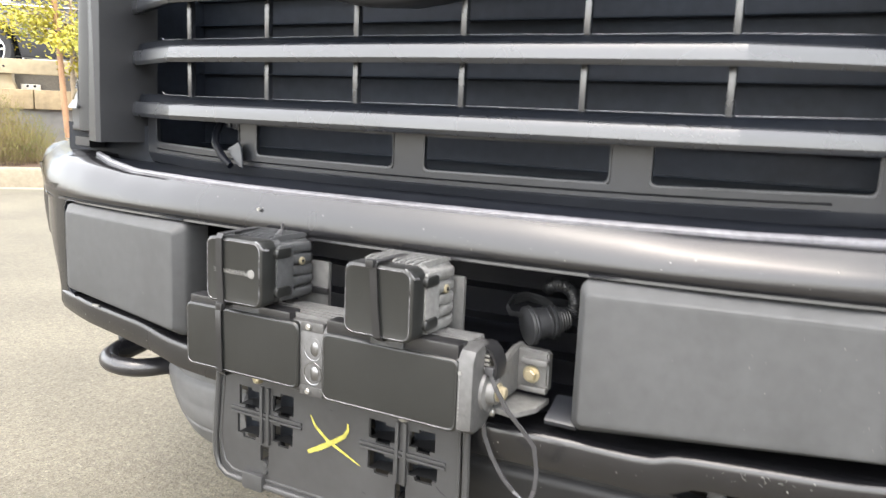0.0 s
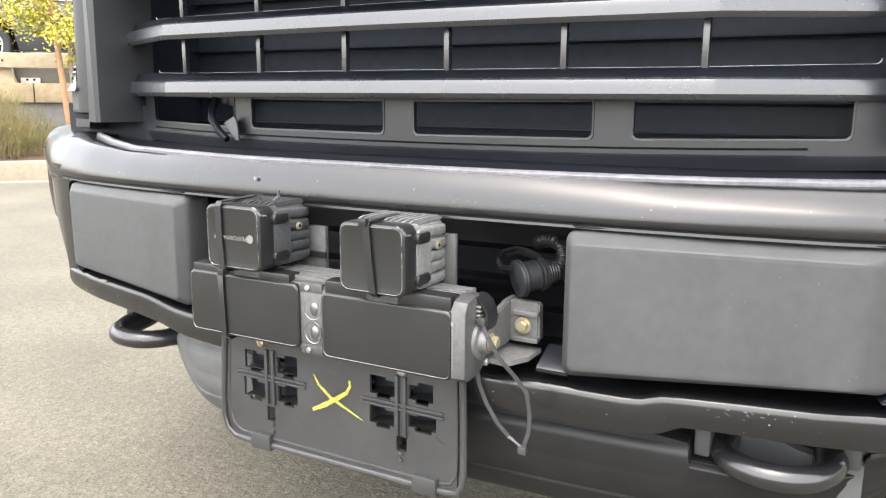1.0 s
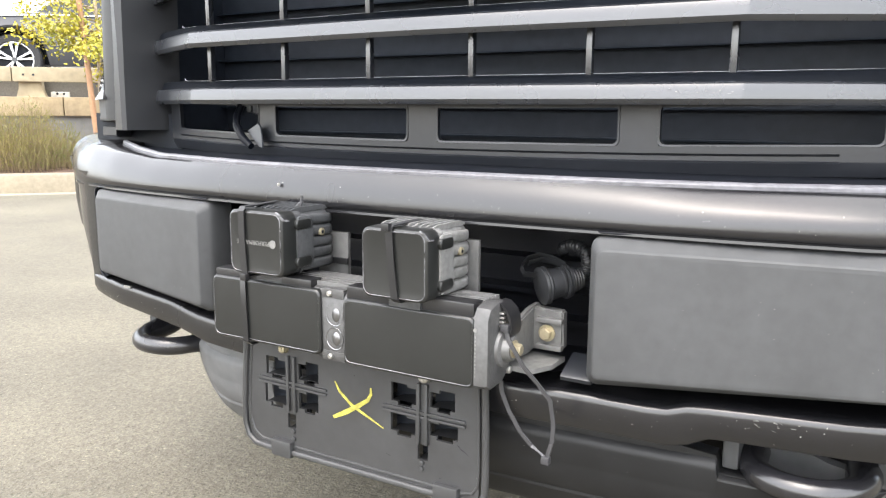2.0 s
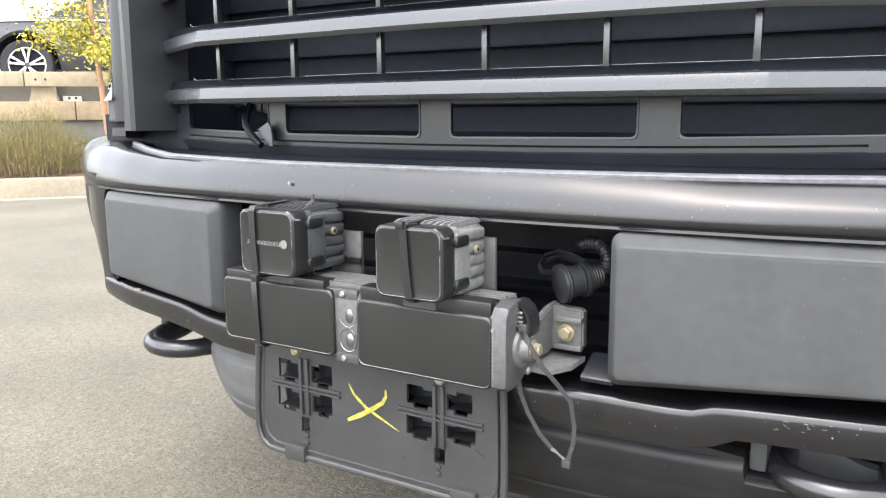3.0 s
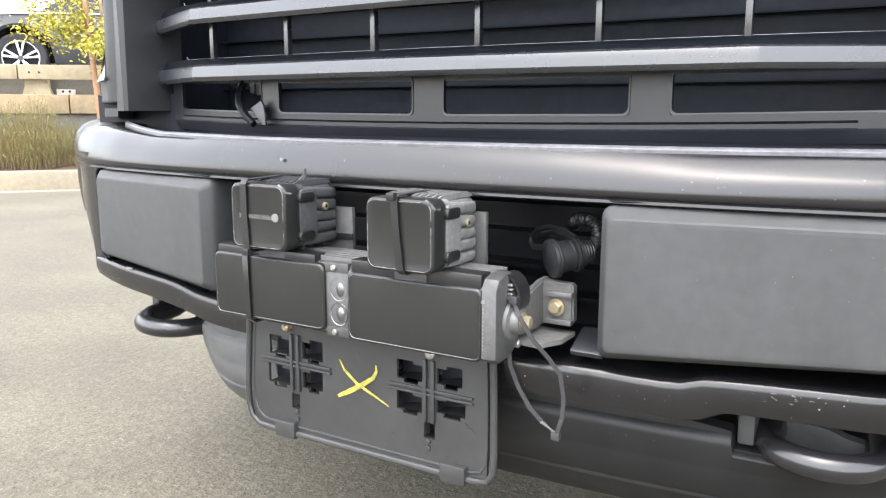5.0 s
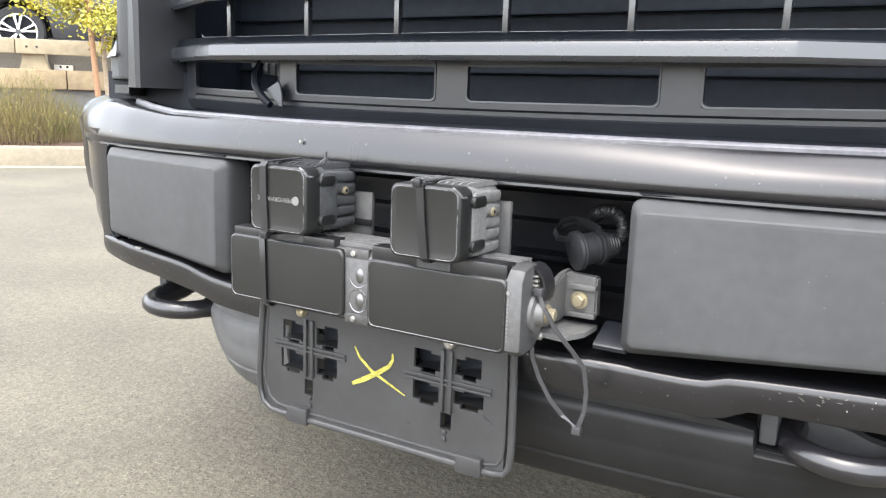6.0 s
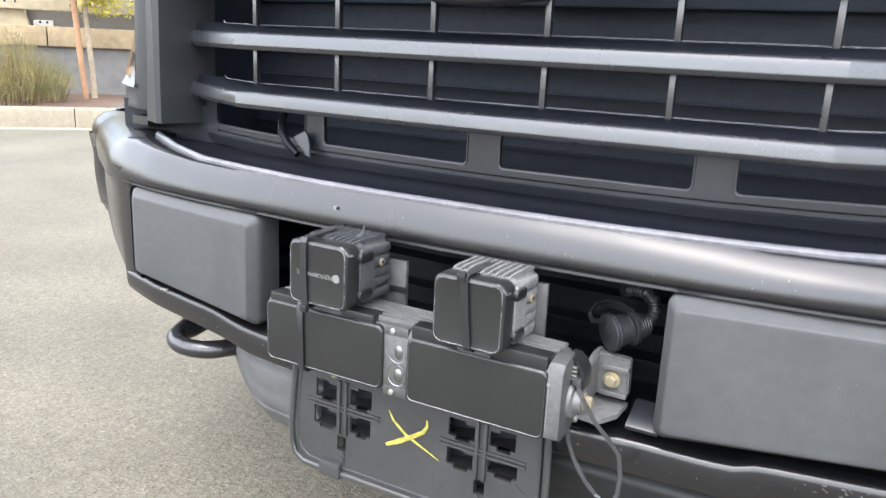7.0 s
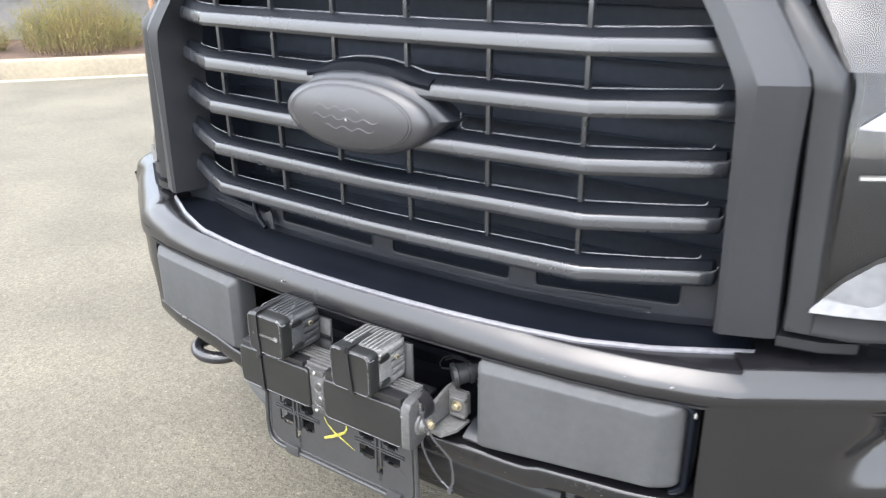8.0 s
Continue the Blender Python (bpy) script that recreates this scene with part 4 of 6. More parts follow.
    for y, dz in ((0.16, 0.0), (0.2, 0.012), (0.4, 0.03), (0.9, 0.06), (1.7, 0.09)):
        k = 0.62 + 0.3 * min((y - 0.16) / 0.4, 1)
        g.append([(x * k, y + 0.0, 1.225 + dz + 0.02 * (1 - x * x) + (0.012 if abs(x) < 0.5 else 0)) for x in span(-1, 1, 20)])
    loft(bm, g)
    part("bonnet", bm, PAINT, truck, "glossy black bonnet")
    # cab and load bed behind the bonnet
    for s in (-1, 1):
        b = bmesh.new()
        loft(b, [[(s * 0.97, y, 0.5), (s * 1.0, y, 0.62), (s * 1.0, y, 1.0), (s * 0.985, y, 1.2), (s * 0.95, y, 1.29)] for y in (1.7, 2.6, 3.55)])
        door = part("door", b, PAINT, truck, "glossy black cab side")
        b = bmesh.new()
        loft(b, [[(s * 0.95, 1.72, 1.295), (s * 0.95, 3.5, 1.295)], [(s * 0.78, 2.35, 1.83), (s * 0.78, 3.3, 1.83)]])
        part("side_window", b, CARGLASS, door)
        b = bmesh.new()
        loft(b, [[(s * 0.96, y, 0.6), (s * 0.99, y, 0.75), (s * 0.99, y, 1.2), (s * 0.95, y, 1.3), (s * 0.88, y, 1.3), (s * 0.87, y, 0.75)] for y in (3.6, 4.4, 5.5)], True, True)
        part("bed_side", b, PAINT, truck)
        b = bmesh.new()
        rows = [[(s * x, 4.55 + r * math.cos(q), 0.39 + r * math.sin(q)) for q in [2 * math.pi * i / 40 for i in range(40)]] for x, r in ((0.69, 0.26), (0.68, 0.36), (0.71, 0.385), (0.92, 0.385), (0.955, 0.36), (0.945, 0.26))]
        loft(b, rows, True)
        wheel = part("wheel", b, RUBBER, truck)
        b = bmesh.new()
        tube(b, [(s * 0.71, 4.55, 0.39), (s * 0.92, 4.55, 0.39), (s * 0.93, 4.55, 0.39)], [0.262, 0.262, 0.2], 30)
        part("rim", b, DCAST, wheel)
    b = bmesh.new()
    loft(b, [[(-0.9, 1.68, 1.3), (0.9, 1.68, 1.3)], [(-0.76, 2.35, 1.84), (0.76, 2.35, 1.84)]])
    part("windscreen", b, CARGLASS, truck, "dark windscreen")
    b = bmesh.new()
    loft(b, [[(-0.79, y, 1.82), (-0.6, y, 1.88), (0.6, y, 1.88), (0.79, y, 1.82)] for y in (2.33, 2.8, 3.32)])
    loft(b, [[(-0.79, 3.32, 1.82), (0.79, 3.32, 1.82)], [(-0.95, 3.57, 1.0), (0.95, 3.57, 1.0)]])
    part("cab_roof", b, PAINT, truck)
    b = bmesh.new()
    box(b, -0.87, 0.87, 3.6, 5.5, 0.72, 0.78, 0.01)
    box(b, -0.95, 0.95, 5.46, 5.52, 0.7, 1.28, 0.01)
    part("load_bed", b, RUBBER, truck)
    b = bmesh.new()
    box(b, -0.9, 0.9, 0.6, 5.3, 0.42, 0.55, 0.02)
    part("underbody", b, DARK, truck)


def dust():
    """Sparse pale flecks on bumper, pads and bars."""
    rnd = random.Random(21)
    bm = bmesh.new()
    for i in range(300):
        x = rnd.uniform(-0.57, 0.6)
        kind = rnd.random()
        if kind < 0.35:
            z, y = rnd.uniform(0.53, 0.632), front(x) - 0.0161 + max(x - 0.53, 0) * 0.18
            if not (0.295 < x < 0.545 or -0.54 < x < -0.315):
                continue
        elif kind < 0.45:
            if not -0.25 < x < 0.4:
                continue
            z = rnd.uniform(0.394, 0.415)
            y = front(x) + 0.0326 + (0.416 - z) * 0.167
        elif kind < 0.65:
            z = lip_top(x) - rnd.uniform(0.014, 0.03)
            y = front(x) - 0.0003
        elif kind < 0.8:
            z, y = rnd.uniform(0.674, 0.684), front(x) - 0.0001
        else:
            zt = rnd.choice(BAR_Z)
            z, y = zt - rnd.uniform(0.015, 0.025), bar_front(x) + 0.0022
        r = rnd.uniform(0.0002, 0.00055)
        q = rnd.uniform(0, 3.1)
        bm.faces.new([bm.verts.new((x + r * math.cos(q + k) * rnd.uniform(0.5, 1.3), y, z + r * math.sin(q + k))) for k in (0, 1.6, 3.1, 4.7)])
    part("dust_flecks", bm, CHIPM, truck, smooth=False)["kind"] = "stuff"


dust()
build_bumper()
build_step_pad()
build_pads()
build_air_dam()
build_hooks()
build_grille()
build_emblem()
build_body()


# ---- auxiliary lights hung on the bumper ----
def build_light_bar():
    bar = thing("light_bar", (-0.02, -0.1, 0.503), "black light bar with two smoked snap-on covers and cast end brackets", "light bar")
    bm = bmesh.new()
    pr = [(-0.128, 0.506), (-0.1285, 0.577), (-0.124, 0.583), (-0.1, 0.588), (-0.075, 0.586), (-0.062, 0.57), (-0.058, 0.545), (-0.064, 0.515), (-0.08, 0.503), (-0.122, 0.5025)]
    loft(bm, [[(x, y, z) for y, z in pr] for x in (-0.2, 0.168)], True, True)
    part("housing", bm, CAST, bar, "ribbed cast aluminium housing", angle=40)
    for i in range(7):
        y = -0.118 + i * 0.0075
        bm = bmesh.new()
        box(bm, -0.195, 0.163, y, y + 0.0028, 0.58, 0.5915 - abs(i - 3) * 0.0006, 0.0006)
        part("fin", bm, PLATEM, bar)
    for x0, x1, z0, z1, gap in ((-0.2, -0.032, 0.5065, 0.5825, 0), (0.0, 0.1655, 0.5025, 0.5775, 0)):
        bm = bmesh.new()
        rbox(bm, x0, x1, z0, z1, [(-0.118, 0.0), (-0.131, 0.0), (-0.1325, 0.0012), (-0.1328, 0.0022), (-0.1320, 0.003), (-0.1322, 0.0045)], 0.008)
        cover = part("cover", bm, FILM, bar, "smoked black snap-on lens cover")
        bm = bmesh.new()
        tube(bm, [(x, -0.1322, z) for x, z in rrect(x0 + 0.0022, x1 - 0.0022, z0 + 0.0022, z1 - 0.0022, 0.0075)], 0.00052, 6, True)
        part("cover_edge", bm, RIMM, cover, "glossy edge of the cover, paler as a painted highlight")
        bm = bmesh.new()
        box(bm, x0 + 0.003, x1 - 0.003 - 0.012 * (x0 < -0.1), -0.1285, -0.107, z1 - 0.004, 0.5915, 0.002)
        part("cover_flange", bm, TIE, cover)
    # the gap between the covers: a dark recess with one tall silver bowl
    bm = bmesh.new()
    box(bm, -0.031, -0.001, -0.1245, -0.12, 0.512, 0.572, 0.001)
    gapp = part("lens_strip", bm, SHELFM, bar, "dark recess between the covers")
    for cz, hz in ((0.5555, 0.0135), (0.5275, 0.0135)):
        bm = bmesh.new()
        loft(bm, [[(-0.0145 + 0.0125 * k * math.cos(a), y, cz + hz * k * math.sin(a)) for a in span(0, 2 * math.pi, 24)[:-1]] for k, y in ((1.0, -0.1225), (1.0, -0.1278), (0.96, -0.1285), (0.9, -0.1282), (0.78, -0.1262), (0.6, -0.1248))], True, True)
        bowl = part("reflector_bowl", bm, REFL, gapp, "bright silver reflector bowl")
        bm = bmesh.new()
        loft(bm, [[(-0.0125 + 0.0065 * k * math.cos(a), y, cz + 0.0095 * k * math.sin(a)) for a in span(0, 2 * math.pi, 20)[:-1]] for k, y in ((1.0, -0.1245), (0.95, -0.1272), (0.8, -0.1288), (0.55, -0.1298), (0.2, -0.1303))], True, True)
        part("lens_dome", bm, SILVER, bowl)
    bm = bmesh.new()
    tube(bm, [(-0.0275, -0.1262, z) for z in span(0.518, 0.566, 4)], 0.0016, 8)
    part("lens_edge", bm, REFL, gapp)
    for z in (0.58, 0.507):
        bm = bmesh.new()
        tube(bm, [(-0.0195, -0.12, z), (-0.0195, -0.1318, z), (-0.0195, -0.1328, z)], [0.0032, 0.0032, 0.0024], 14)
        tube(bm, [(-0.0195, -0.1329, z), (-0.0195, -0.1331, z)], 0.0018, 6)
        part("screw", bm, STEEL, bar, "bright hex screw")
        bm = bmesh.new()
        box(bm, -0.0315, -0.0005, -0.1292, -0.118, z - 0.0055, z + 0.0055, 0.001)
        part("screw_seat", bm, CAST, bar)
    # cast end cap
    bm = bmesh.new()
    out = [(-0.134, 0.508), (-0.134, 0.578), (-0.128, 0.588), (-0.112, 0.592), (-0.09, 0.59), (-0.076, 0.578), (-0.07, 0.555), (-0.073, 0.53), (-0.084, 0.512), (-0.1, 0.503), (-0.125, 0.502)]
    loft(bm, [[(x, -0.1 + (y + 0.1) * k, 0.547 + (z - 0.547) * k) for y, z in out] for x, k in ((0.166, 1.0), (0.178, 1.0), (0.181, 0.97), (0.182, 0.9))], True, True)
    cap = part("end_cap", bm, CAST, bar, "cast aluminium end cap")
    for i in range(11):
        z = 0.516 + 0.0041 * i
        bm = bmesh.new()
        box(bm, 0.1669, 0.1679, -0.1343, -0.1337, z + 0.0006, z + 0.0027)
        part("printed_bar", bm, WHITE, cap, "small white print that cannot be read")
    bm = bmesh.new()
    tube(bm, [(0.1675, -0.133, 0.566), (0.1675, -0.1349, 0.566)], 0.0022, 12)
    part("printed_dot", bm, WHITE, cap)
    bm = bmesh.new()
    tube(bm, [(0.18, -0.1, 0.542), (0.1855, -0.1, 0.542), (0.187, -0.1, 0.542), (0.195, -0.1, 0.542)], [0.021, 0.02, 0.0145, 0.0125], 24)
    part("pivot_boss", bm, KNUCK, cap)
    bm = bmesh.new()
    tube(bm, [(0.194, -0.1, 0.542), (0.196, -0.1, 0.542)], 0.0095, 20)
    tube(bm, [(0.1955, -0.1, 0.542), (0.2025, -0.1, 0.542), (0.2035, -0.1, 0.542)], [0.0065, 0.0065, 0.0052], 6)
    part("pivot_bolt", bm, ZINC, cap, "pale zinc pivot bolt and washer")
    for y, z in ((-0.082, 0.573), (-0.084, 0.513)):
        bm = bmesh.new()
        tube(bm, [(0.176, y, z), (0.1835, y, z), (0.1845, y, z)], [0.0042, 0.0042, 0.003], 12)
        part("screw", bm, STEEL, cap)
    bm = bmesh.new()
    tube(bm, [(-0.198, -0.108, 0.556), (-0.208, -0.108, 0.556), (-0.21, -0.108, 0.556)], [0.009, 0.009, 0.006], 12)
    part("end_bolt", bm, STEEL, bar, "bright end bolt")
    bm = bmesh.new()
    arch = [(0.176, 0.5905), (0.183, 0.5895), (0.1895, 0.584), (0.194, 0.575), (0.1955, 0.565), (0.194, 0.556)]
    loft(bm, [[(x, -0.108, z), (x, -0.084, z), (x - 0.0022, -0.084, z - 0.0016), (x - 0.0022, -0.108, z - 0.0016)] for x, z in arch], True, True)
    part("arch_strap", bm, TIE, cap, "curved black strap over the end cap")
    for z in (0.58, 0.5755, 0.571, 0.5665):
        bm = bmesh.new()
        box(bm, 0.182, 0.187, -0.1095, -0.104, z - 0.0011, z + 0.0011, 0.0003)
        part("tooth", bm, STEEL, cap)
    # cast knuckle to the bumper
    bm = bmesh.new()
    out = [(-0.104, 0.532), (-0.106, 0.548), (-0.098, 0.556), (-0.032, 0.571), (-0.01, 0.571), (-0.01, 0.525), (-0.04, 0.52), (-0.09, 0.524)]
    loft(bm, [[(x, y, z) for y, z in out] for x in (0.1785, 0.1865)], True, True)
    bmesh.ops.bevel(bm, geom=list(bm.edges), offset=0.0015, segments=2, affect="EDGES")
    kn = part("knuckle", bm, KNUCK, bar, "cast grey mounting bracket")
    bm = bmesh.new()
    loft(bm, [[(x, -0.03, z) for x, z in ((0.184, 0.5705), (0.2205, 0.569), (0.2215, 0.526), (0.184, 0.522))], [(x, -0.017, z) for x, z in ((0.184, 0.5705), (0.2205, 0.569), (0.2215, 0.526), (0.184, 0.522))]], True, True)
    bmesh.ops.bevel(bm, geom=list(bm.edges), offset=0.002, segments=2, affect="EDGES")
    part("knuckle_block", bm, KNUCK, kn)
    bm = bmesh.new()
    loft(bm, [[(0.176, -0.078, z), (0.205, -0.082, z), (0.219, -0.055, z), (0.2205, -0.02, z), (0.165, -0.02, z)] for z in (0.5105, 0.516)], True, True)
    part("foot_plate", bm, GCAST, kn, "pale chipped foot plate")
    bm = bmesh.new()
    tube(bm, [(0.2025, -0.03, 0.543), (0.2025, -0.032, 0.543)], 0.0095, 20)
    tube(bm, [(0.2025, -0.032, 0.543), (0.2025, -0.0375, 0.543), (0.2025, -0.0385, 0.543)], [0.0068, 0.0068, 0.0058], 6)
    part("mount_bolt", bm, ZINC, kn, "yellow zinc hex bolt")
    for dz, x0 in ((-0.0175, 0.192), (0.018, 0.192)):
        bm = bmesh.new()
        box(bm, x0, 0.2215, -0.037, -0.028, 0.543 + dz * 0.85 - 0.003, 0.543 + dz * 0.85 + 0.003, 0.0014)
        part("bolt_wall", bm, KNUCK, kn)
    for x in (-0.16, 0.11):
        bm = bmesh.new()
        box(bm, x - 0.02, x + 0.02, -0.07, 0.015, 0.52, 0.527, 0.001)
        part("rear_bracket", bm, DCAST, bar)
    return bar


def build_cube(at, side, plate_mat, label, lettered, reach):
    """A cube light: smoked front cover, ribbed cast body; at is its front's middle."""
    cx, y, cz = at
    w, h = 0.0405, 0.0372
    cube = thing("cube_light", (cx, y + 0.04, cz - h), label, "work light", "cube lights on the bumper")
    bm = bmesh.new()
    rows = []
    for d, k in ((0.012, 1.0), (0.036, 1.0), (0.038, 0.9), (0.08, 0.89), (0.095, 0.83), (0.1, 0.74)):
        rows.append([(cx + x * k, y + d, cz + z * (k + 1) / 2) for x, z in rrect(-w + 0.001, w - 0.001, -h + 0.001, h - 0.001, 0.009)])
    loft(bm, rows, True, True)
    part("body", bm, side, cube, "ribbed cast body")
    # five broad rounded fins down each side, with deep slots between
    for i in range(5):
        z0 = cz - h + 0.003 + i * 0.0137
        for s in (-1, 1):
            rows = []
            for a, o in ((0.034, 0.0), (0.04, 0.0012), (0.082, 0.0006), (0.094, -0.0032), (0.1, -0.0085)):
                xx, dz = cx + s * (w + o), -0.07 * (a - 0.034) * (1 if i > 1 else 0.3)
                rows.append([(xx - s * 0.009, y + a, z0 + dz), (xx - s * 0.002, y + a, z0 + dz), (xx - s * 0.0004, y + a, z0 + 0.0014 + dz), (xx, y + a, z0 + 0.004 + dz), (xx, y + a, z0 + 0.0076 + dz), (xx - s * 0.0004, y + a, z0 + 0.0098 + dz), (xx - s * 0.002, y + a, z0 + 0.0112 + dz), (xx - s * 0.009, y + a, z0 + 0.0112 + dz)])
            bm = bmesh.new()
            loft(bm, rows, True, True)
            part("fin", bm, side, cube, angle=50)
    for i in range(9):
        x = cx - w + 0.009 + i * 0.0079
        bm = bmesh.new()
        loft(bm, [[(x - 0.0011, y + a, cz + h - 0.004), (x + 0.0011, y + a, cz + h - 0.004), (x + 0.0011, y + a, cz + h + o), (x - 0.0011, y + a, cz + h + o)] for a, o in ((0.026, 0.0005), (0.034, 0.0022), (0.082, 0.0018), (0.098, -0.003))], True, True)
        part("top_fin", bm, side, cube)
    # side panel, screw and lugs
    for s in (-1, 1):
        bm = bmesh.new()
        loft(bm, [[(cx + s * (w + o), y + 0.024 + (a + 0.02) * 0.72 * k, cz + b * k) for a, b in rrect(-0.02, 0.02, -0.03, 0.03, 0.008)] for o, k in ((-0.004, 1.0), (0.0016, 1.0), (0.0022, 0.94))], True, True)
        part("side_panel", bm, side, cube)
        bm = bmesh.new()
        tube(bm, [(cx + s * (w - 0.002), y + 0.068, cz + 0.008), (cx + s * (w + 0.0026), y + 0.068, cz + 0.008), (cx + s * (w + 0.003), y + 0.068, cz + 0.008)], [0.0046, 0.0046, 0.0038], 14)
        screw = part("side_screw", bm, ZINC, cube)
        bm = bmesh.new()
        tube(bm, [(cx + s * (w + 0.0025), y + 0.068, cz + 0.008), (cx + s * (w + 0.0033), y + 0.068, cz + 0.008)], 0.0022, 6)
        part("hex_socket", bm, DARK, screw)
        for dz in (-0.0225, 0.0215):
            bm = bmesh.new()
            loft(bm, [[(cx + s * (w + o), y + 0.034 + a * k, cz + dz + b * k) for a, b in rrect(-0.014, 0.014, -0.0058, 0.0058, 0.0056)] for o, k in ((-0.003, 1.0), (0.0032, 1.0), (0.0042, 0.93), (0.0046, 0.8))], True, True)
            part("cover_tab", bm, FILM, cube, "rounded black tab of the cover")
    bm = bmesh.new()
    rbox(bm, cx - w, cx + w, cz - h, cz + h, [(y + 0.024, 0.0005), (y + 0.0235, 0.0), (y + 0.003, 0.0), (y + 0.0012, 0.0008), (y, 0.0024), (y - 0.0002, 0.004), (y, 0.0048)], 0.0095)
    cover = part("cover", bm, FILM, cube, "smoked black snap-on cover")
    bm = bmesh.new()
    tube(bm, [(x, y - 0.0002, z) for x, z in rrect(cx - w + 0.0028, cx + w - 0.0028, cz - h + 0.0028, cz + h - 0.0028, 0.009)], 0.00052, 6, True)
    part("cover_edge", bm, RIMM, cover, "glossy edge of the cover, paler as a painted highlight")
    for sx, sz in ((1, 1),):
        bm = bmesh.new()
        qx, qz = cx + sx * (w - 0.001), cz + sz * (h - 0.006)
        tube(bm, [(qx - sx * 0.008, y + 0.001, qz + sz * 0.006), (qx - sx * 0.002, y + 0.0005, qz + sz * 0.002), (qx + sx * 0.001, y + 0.003, qz - sz * 0.003), (qx + sx * 0.001, y + 0.012, qz - sz * 0.004)], 0.0014, 6)
        part("corner_clip", bm, RIMM, cover)
    bm = bmesh.new()
    box(bm, cx + 0.01, cx + reach, y + 0.101, y + 0.107, cz - h - 0.03, cz + h - (0.034 if lettered else 0.022), 0.001)
    part("mount_plate", bm, plate_mat, cube, "grey steel mounting plate")
    bm = bmesh.new()
    box(bm, cx - 0.02, cx + 0.02, y + 0.02, y + 0.07, cz - h - 0.014, cz - h + 0.002, 0.002)
    part("foot", bm, DCAST, cube)
    if lettered:
        bm = bmesh.new()
        tube(bm, [(cx + 0.012, y + 0.06, cz - h - 0.004), (cx + 0.024, y + 0.058, cz - h - 0.006), (cx + 0.036, y + 0.06, cz - h - 0.0135), (cx + 0.05, y + 0.066, cz - h - 0.0165), (cx + 0.07, y + 0.085, cz - h - 0.014)], 0.0034, 8)
        part("lead", bm, TIE, cube, "short black lead")
        bm = bmesh.new()
        box(bm, cx + 0.008, cx + 0.0575, y + 0.097, y + 0.1005, cz - h + 0.001, cz - h + 0.009, 0.001)
        part("plate_band", bm, TIE, cube)
        txt = bpy.data.curves.new("cover_lettering", "FONT")
        txt.body, txt.size, txt.extrude, txt.align_x, txt.align_y = "PERFORMANCE", 0.0072, 0.0001, "CENTER", "CENTER"
        ob = new("cover_lettering", txt)
        ob.data.materials.append(WHITE)
        dg = bpy.context.evaluated_depsgraph_get()
        dg.update()
        me = bpy.data.meshes.new_from_object(ob.evaluated_get(dg))
        bpy.data.objects.remove(ob)
        b = bmesh.new()
        b.from_mesh(me)
        b.transform(Matrix.Translation((cx - 0.0035, y - 0.0006, cz + 0.0005)) @ Matrix.Rotation(radians(180), 4, "Y") @ Matrix.Rotation(radians(90), 4, "X"))
        part("lettering", b, WHITE, cover, "white upside-down lettering PERFORMANCE", smooth=False)
        b = bmesh.new()
        tube(b, [(cx + 0.0262, y + 0.001, cz + 0.0005), (cx + 0.0262, y - 0.0007, cz + 0.0005)], 0.0048, 24)
        part("printed_dot", b, WHITE, cover, "plain round white mark")
    return cube


def cable_tie(pts, label, w=0.0045, material=None, head=None):
    """A flat nylon strap along pts with its locking head."""
    t = thing("cable_tie", pts[0], label, "cable tie", "cable ties on the lights")
    bm = bmesh.new()
    pts = [Vector(p) for p in pts]
    rows = []
    for i, p in enumerate(pts):
        d = (pts[min(i + 1, len(pts) - 1)] - pts[max(i - 1, 0)]).normalized()
        side = Vector((1, 0, 0)) if abs(d.x) < 0.8 else Vector((0, 1, 0))
        side = (side - d * side.dot(d)).normalized()
        out = d.cross(side)
        rows.append([p + side * w + out * 0.0007, p - side * w + out * 0.0007, p - side * w - out * 0.0007, p + side * w - out * 0.0007])
    loft(bm, rows, True, True)
    part("strap", bm, material or TIE, t)
    if head is not None:
        bm = bmesh.new()
        x, y, z = head
        box(bm, x - 0.0045, x + 0.0045, y - 0.0035, y + 0.0035, z - 0.004, z + 0.004, 0.001)
        part("head", bm, material or TIE, t)
    return t


build_light_bar()
build_cube((-0.1105, -0.149, 0.632), DCAST, PLATEM, "black cube light with smoked cover and white print", True, 0.056)
build_cube((0.081, -0.152, 0.627), GCAST, PLATEM, "dusty grey cube light with plain smoked cover, above the light bar", False, 0.046)
cable_tie([(-0.129, -0.09, 0.6735), (-0.129, -0.148, 0.6725), (-0.129, -0.1512, 0.668), (-0.1285, -0.1514, 0.63), (-0.1265, -0.1512, 0.594), (-0.126, -0.148, 0.591), (-0.126, -0.11, 0.59)], "black cable tie strapped round the lettered cube light", 0.0045, TIE, (-0.1262, -0.152, 0.591))
cable_tie([(-0.147, -0.1, 0.592), (-0.147, -0.131, 0.5905), (-0.147, -0.1345, 0.584), (-0.146, -0.1348, 0.545), (-0.145, -0.1345, 0.506), (-0.144, -0.128, 0.501), (-0.144, -0.09, 0.501)], "black cable tie strapped round the light bar", 0.0042, TIE)
cable_tie([(0.075, -0.09, 0.6665), (0.076, -0.15, 0.667), (0.077, -0.1545, 0.663), (0.08, -0.1548, 0.626), (0.084, -0.1545, 0.592), (0.085, -0.15, 0.588), (0.085, -0.11, 0.588)], "black cable tie strapped round the plain cube light", 0.0042, TIE, (0.0745, -0.1545, 0.666))
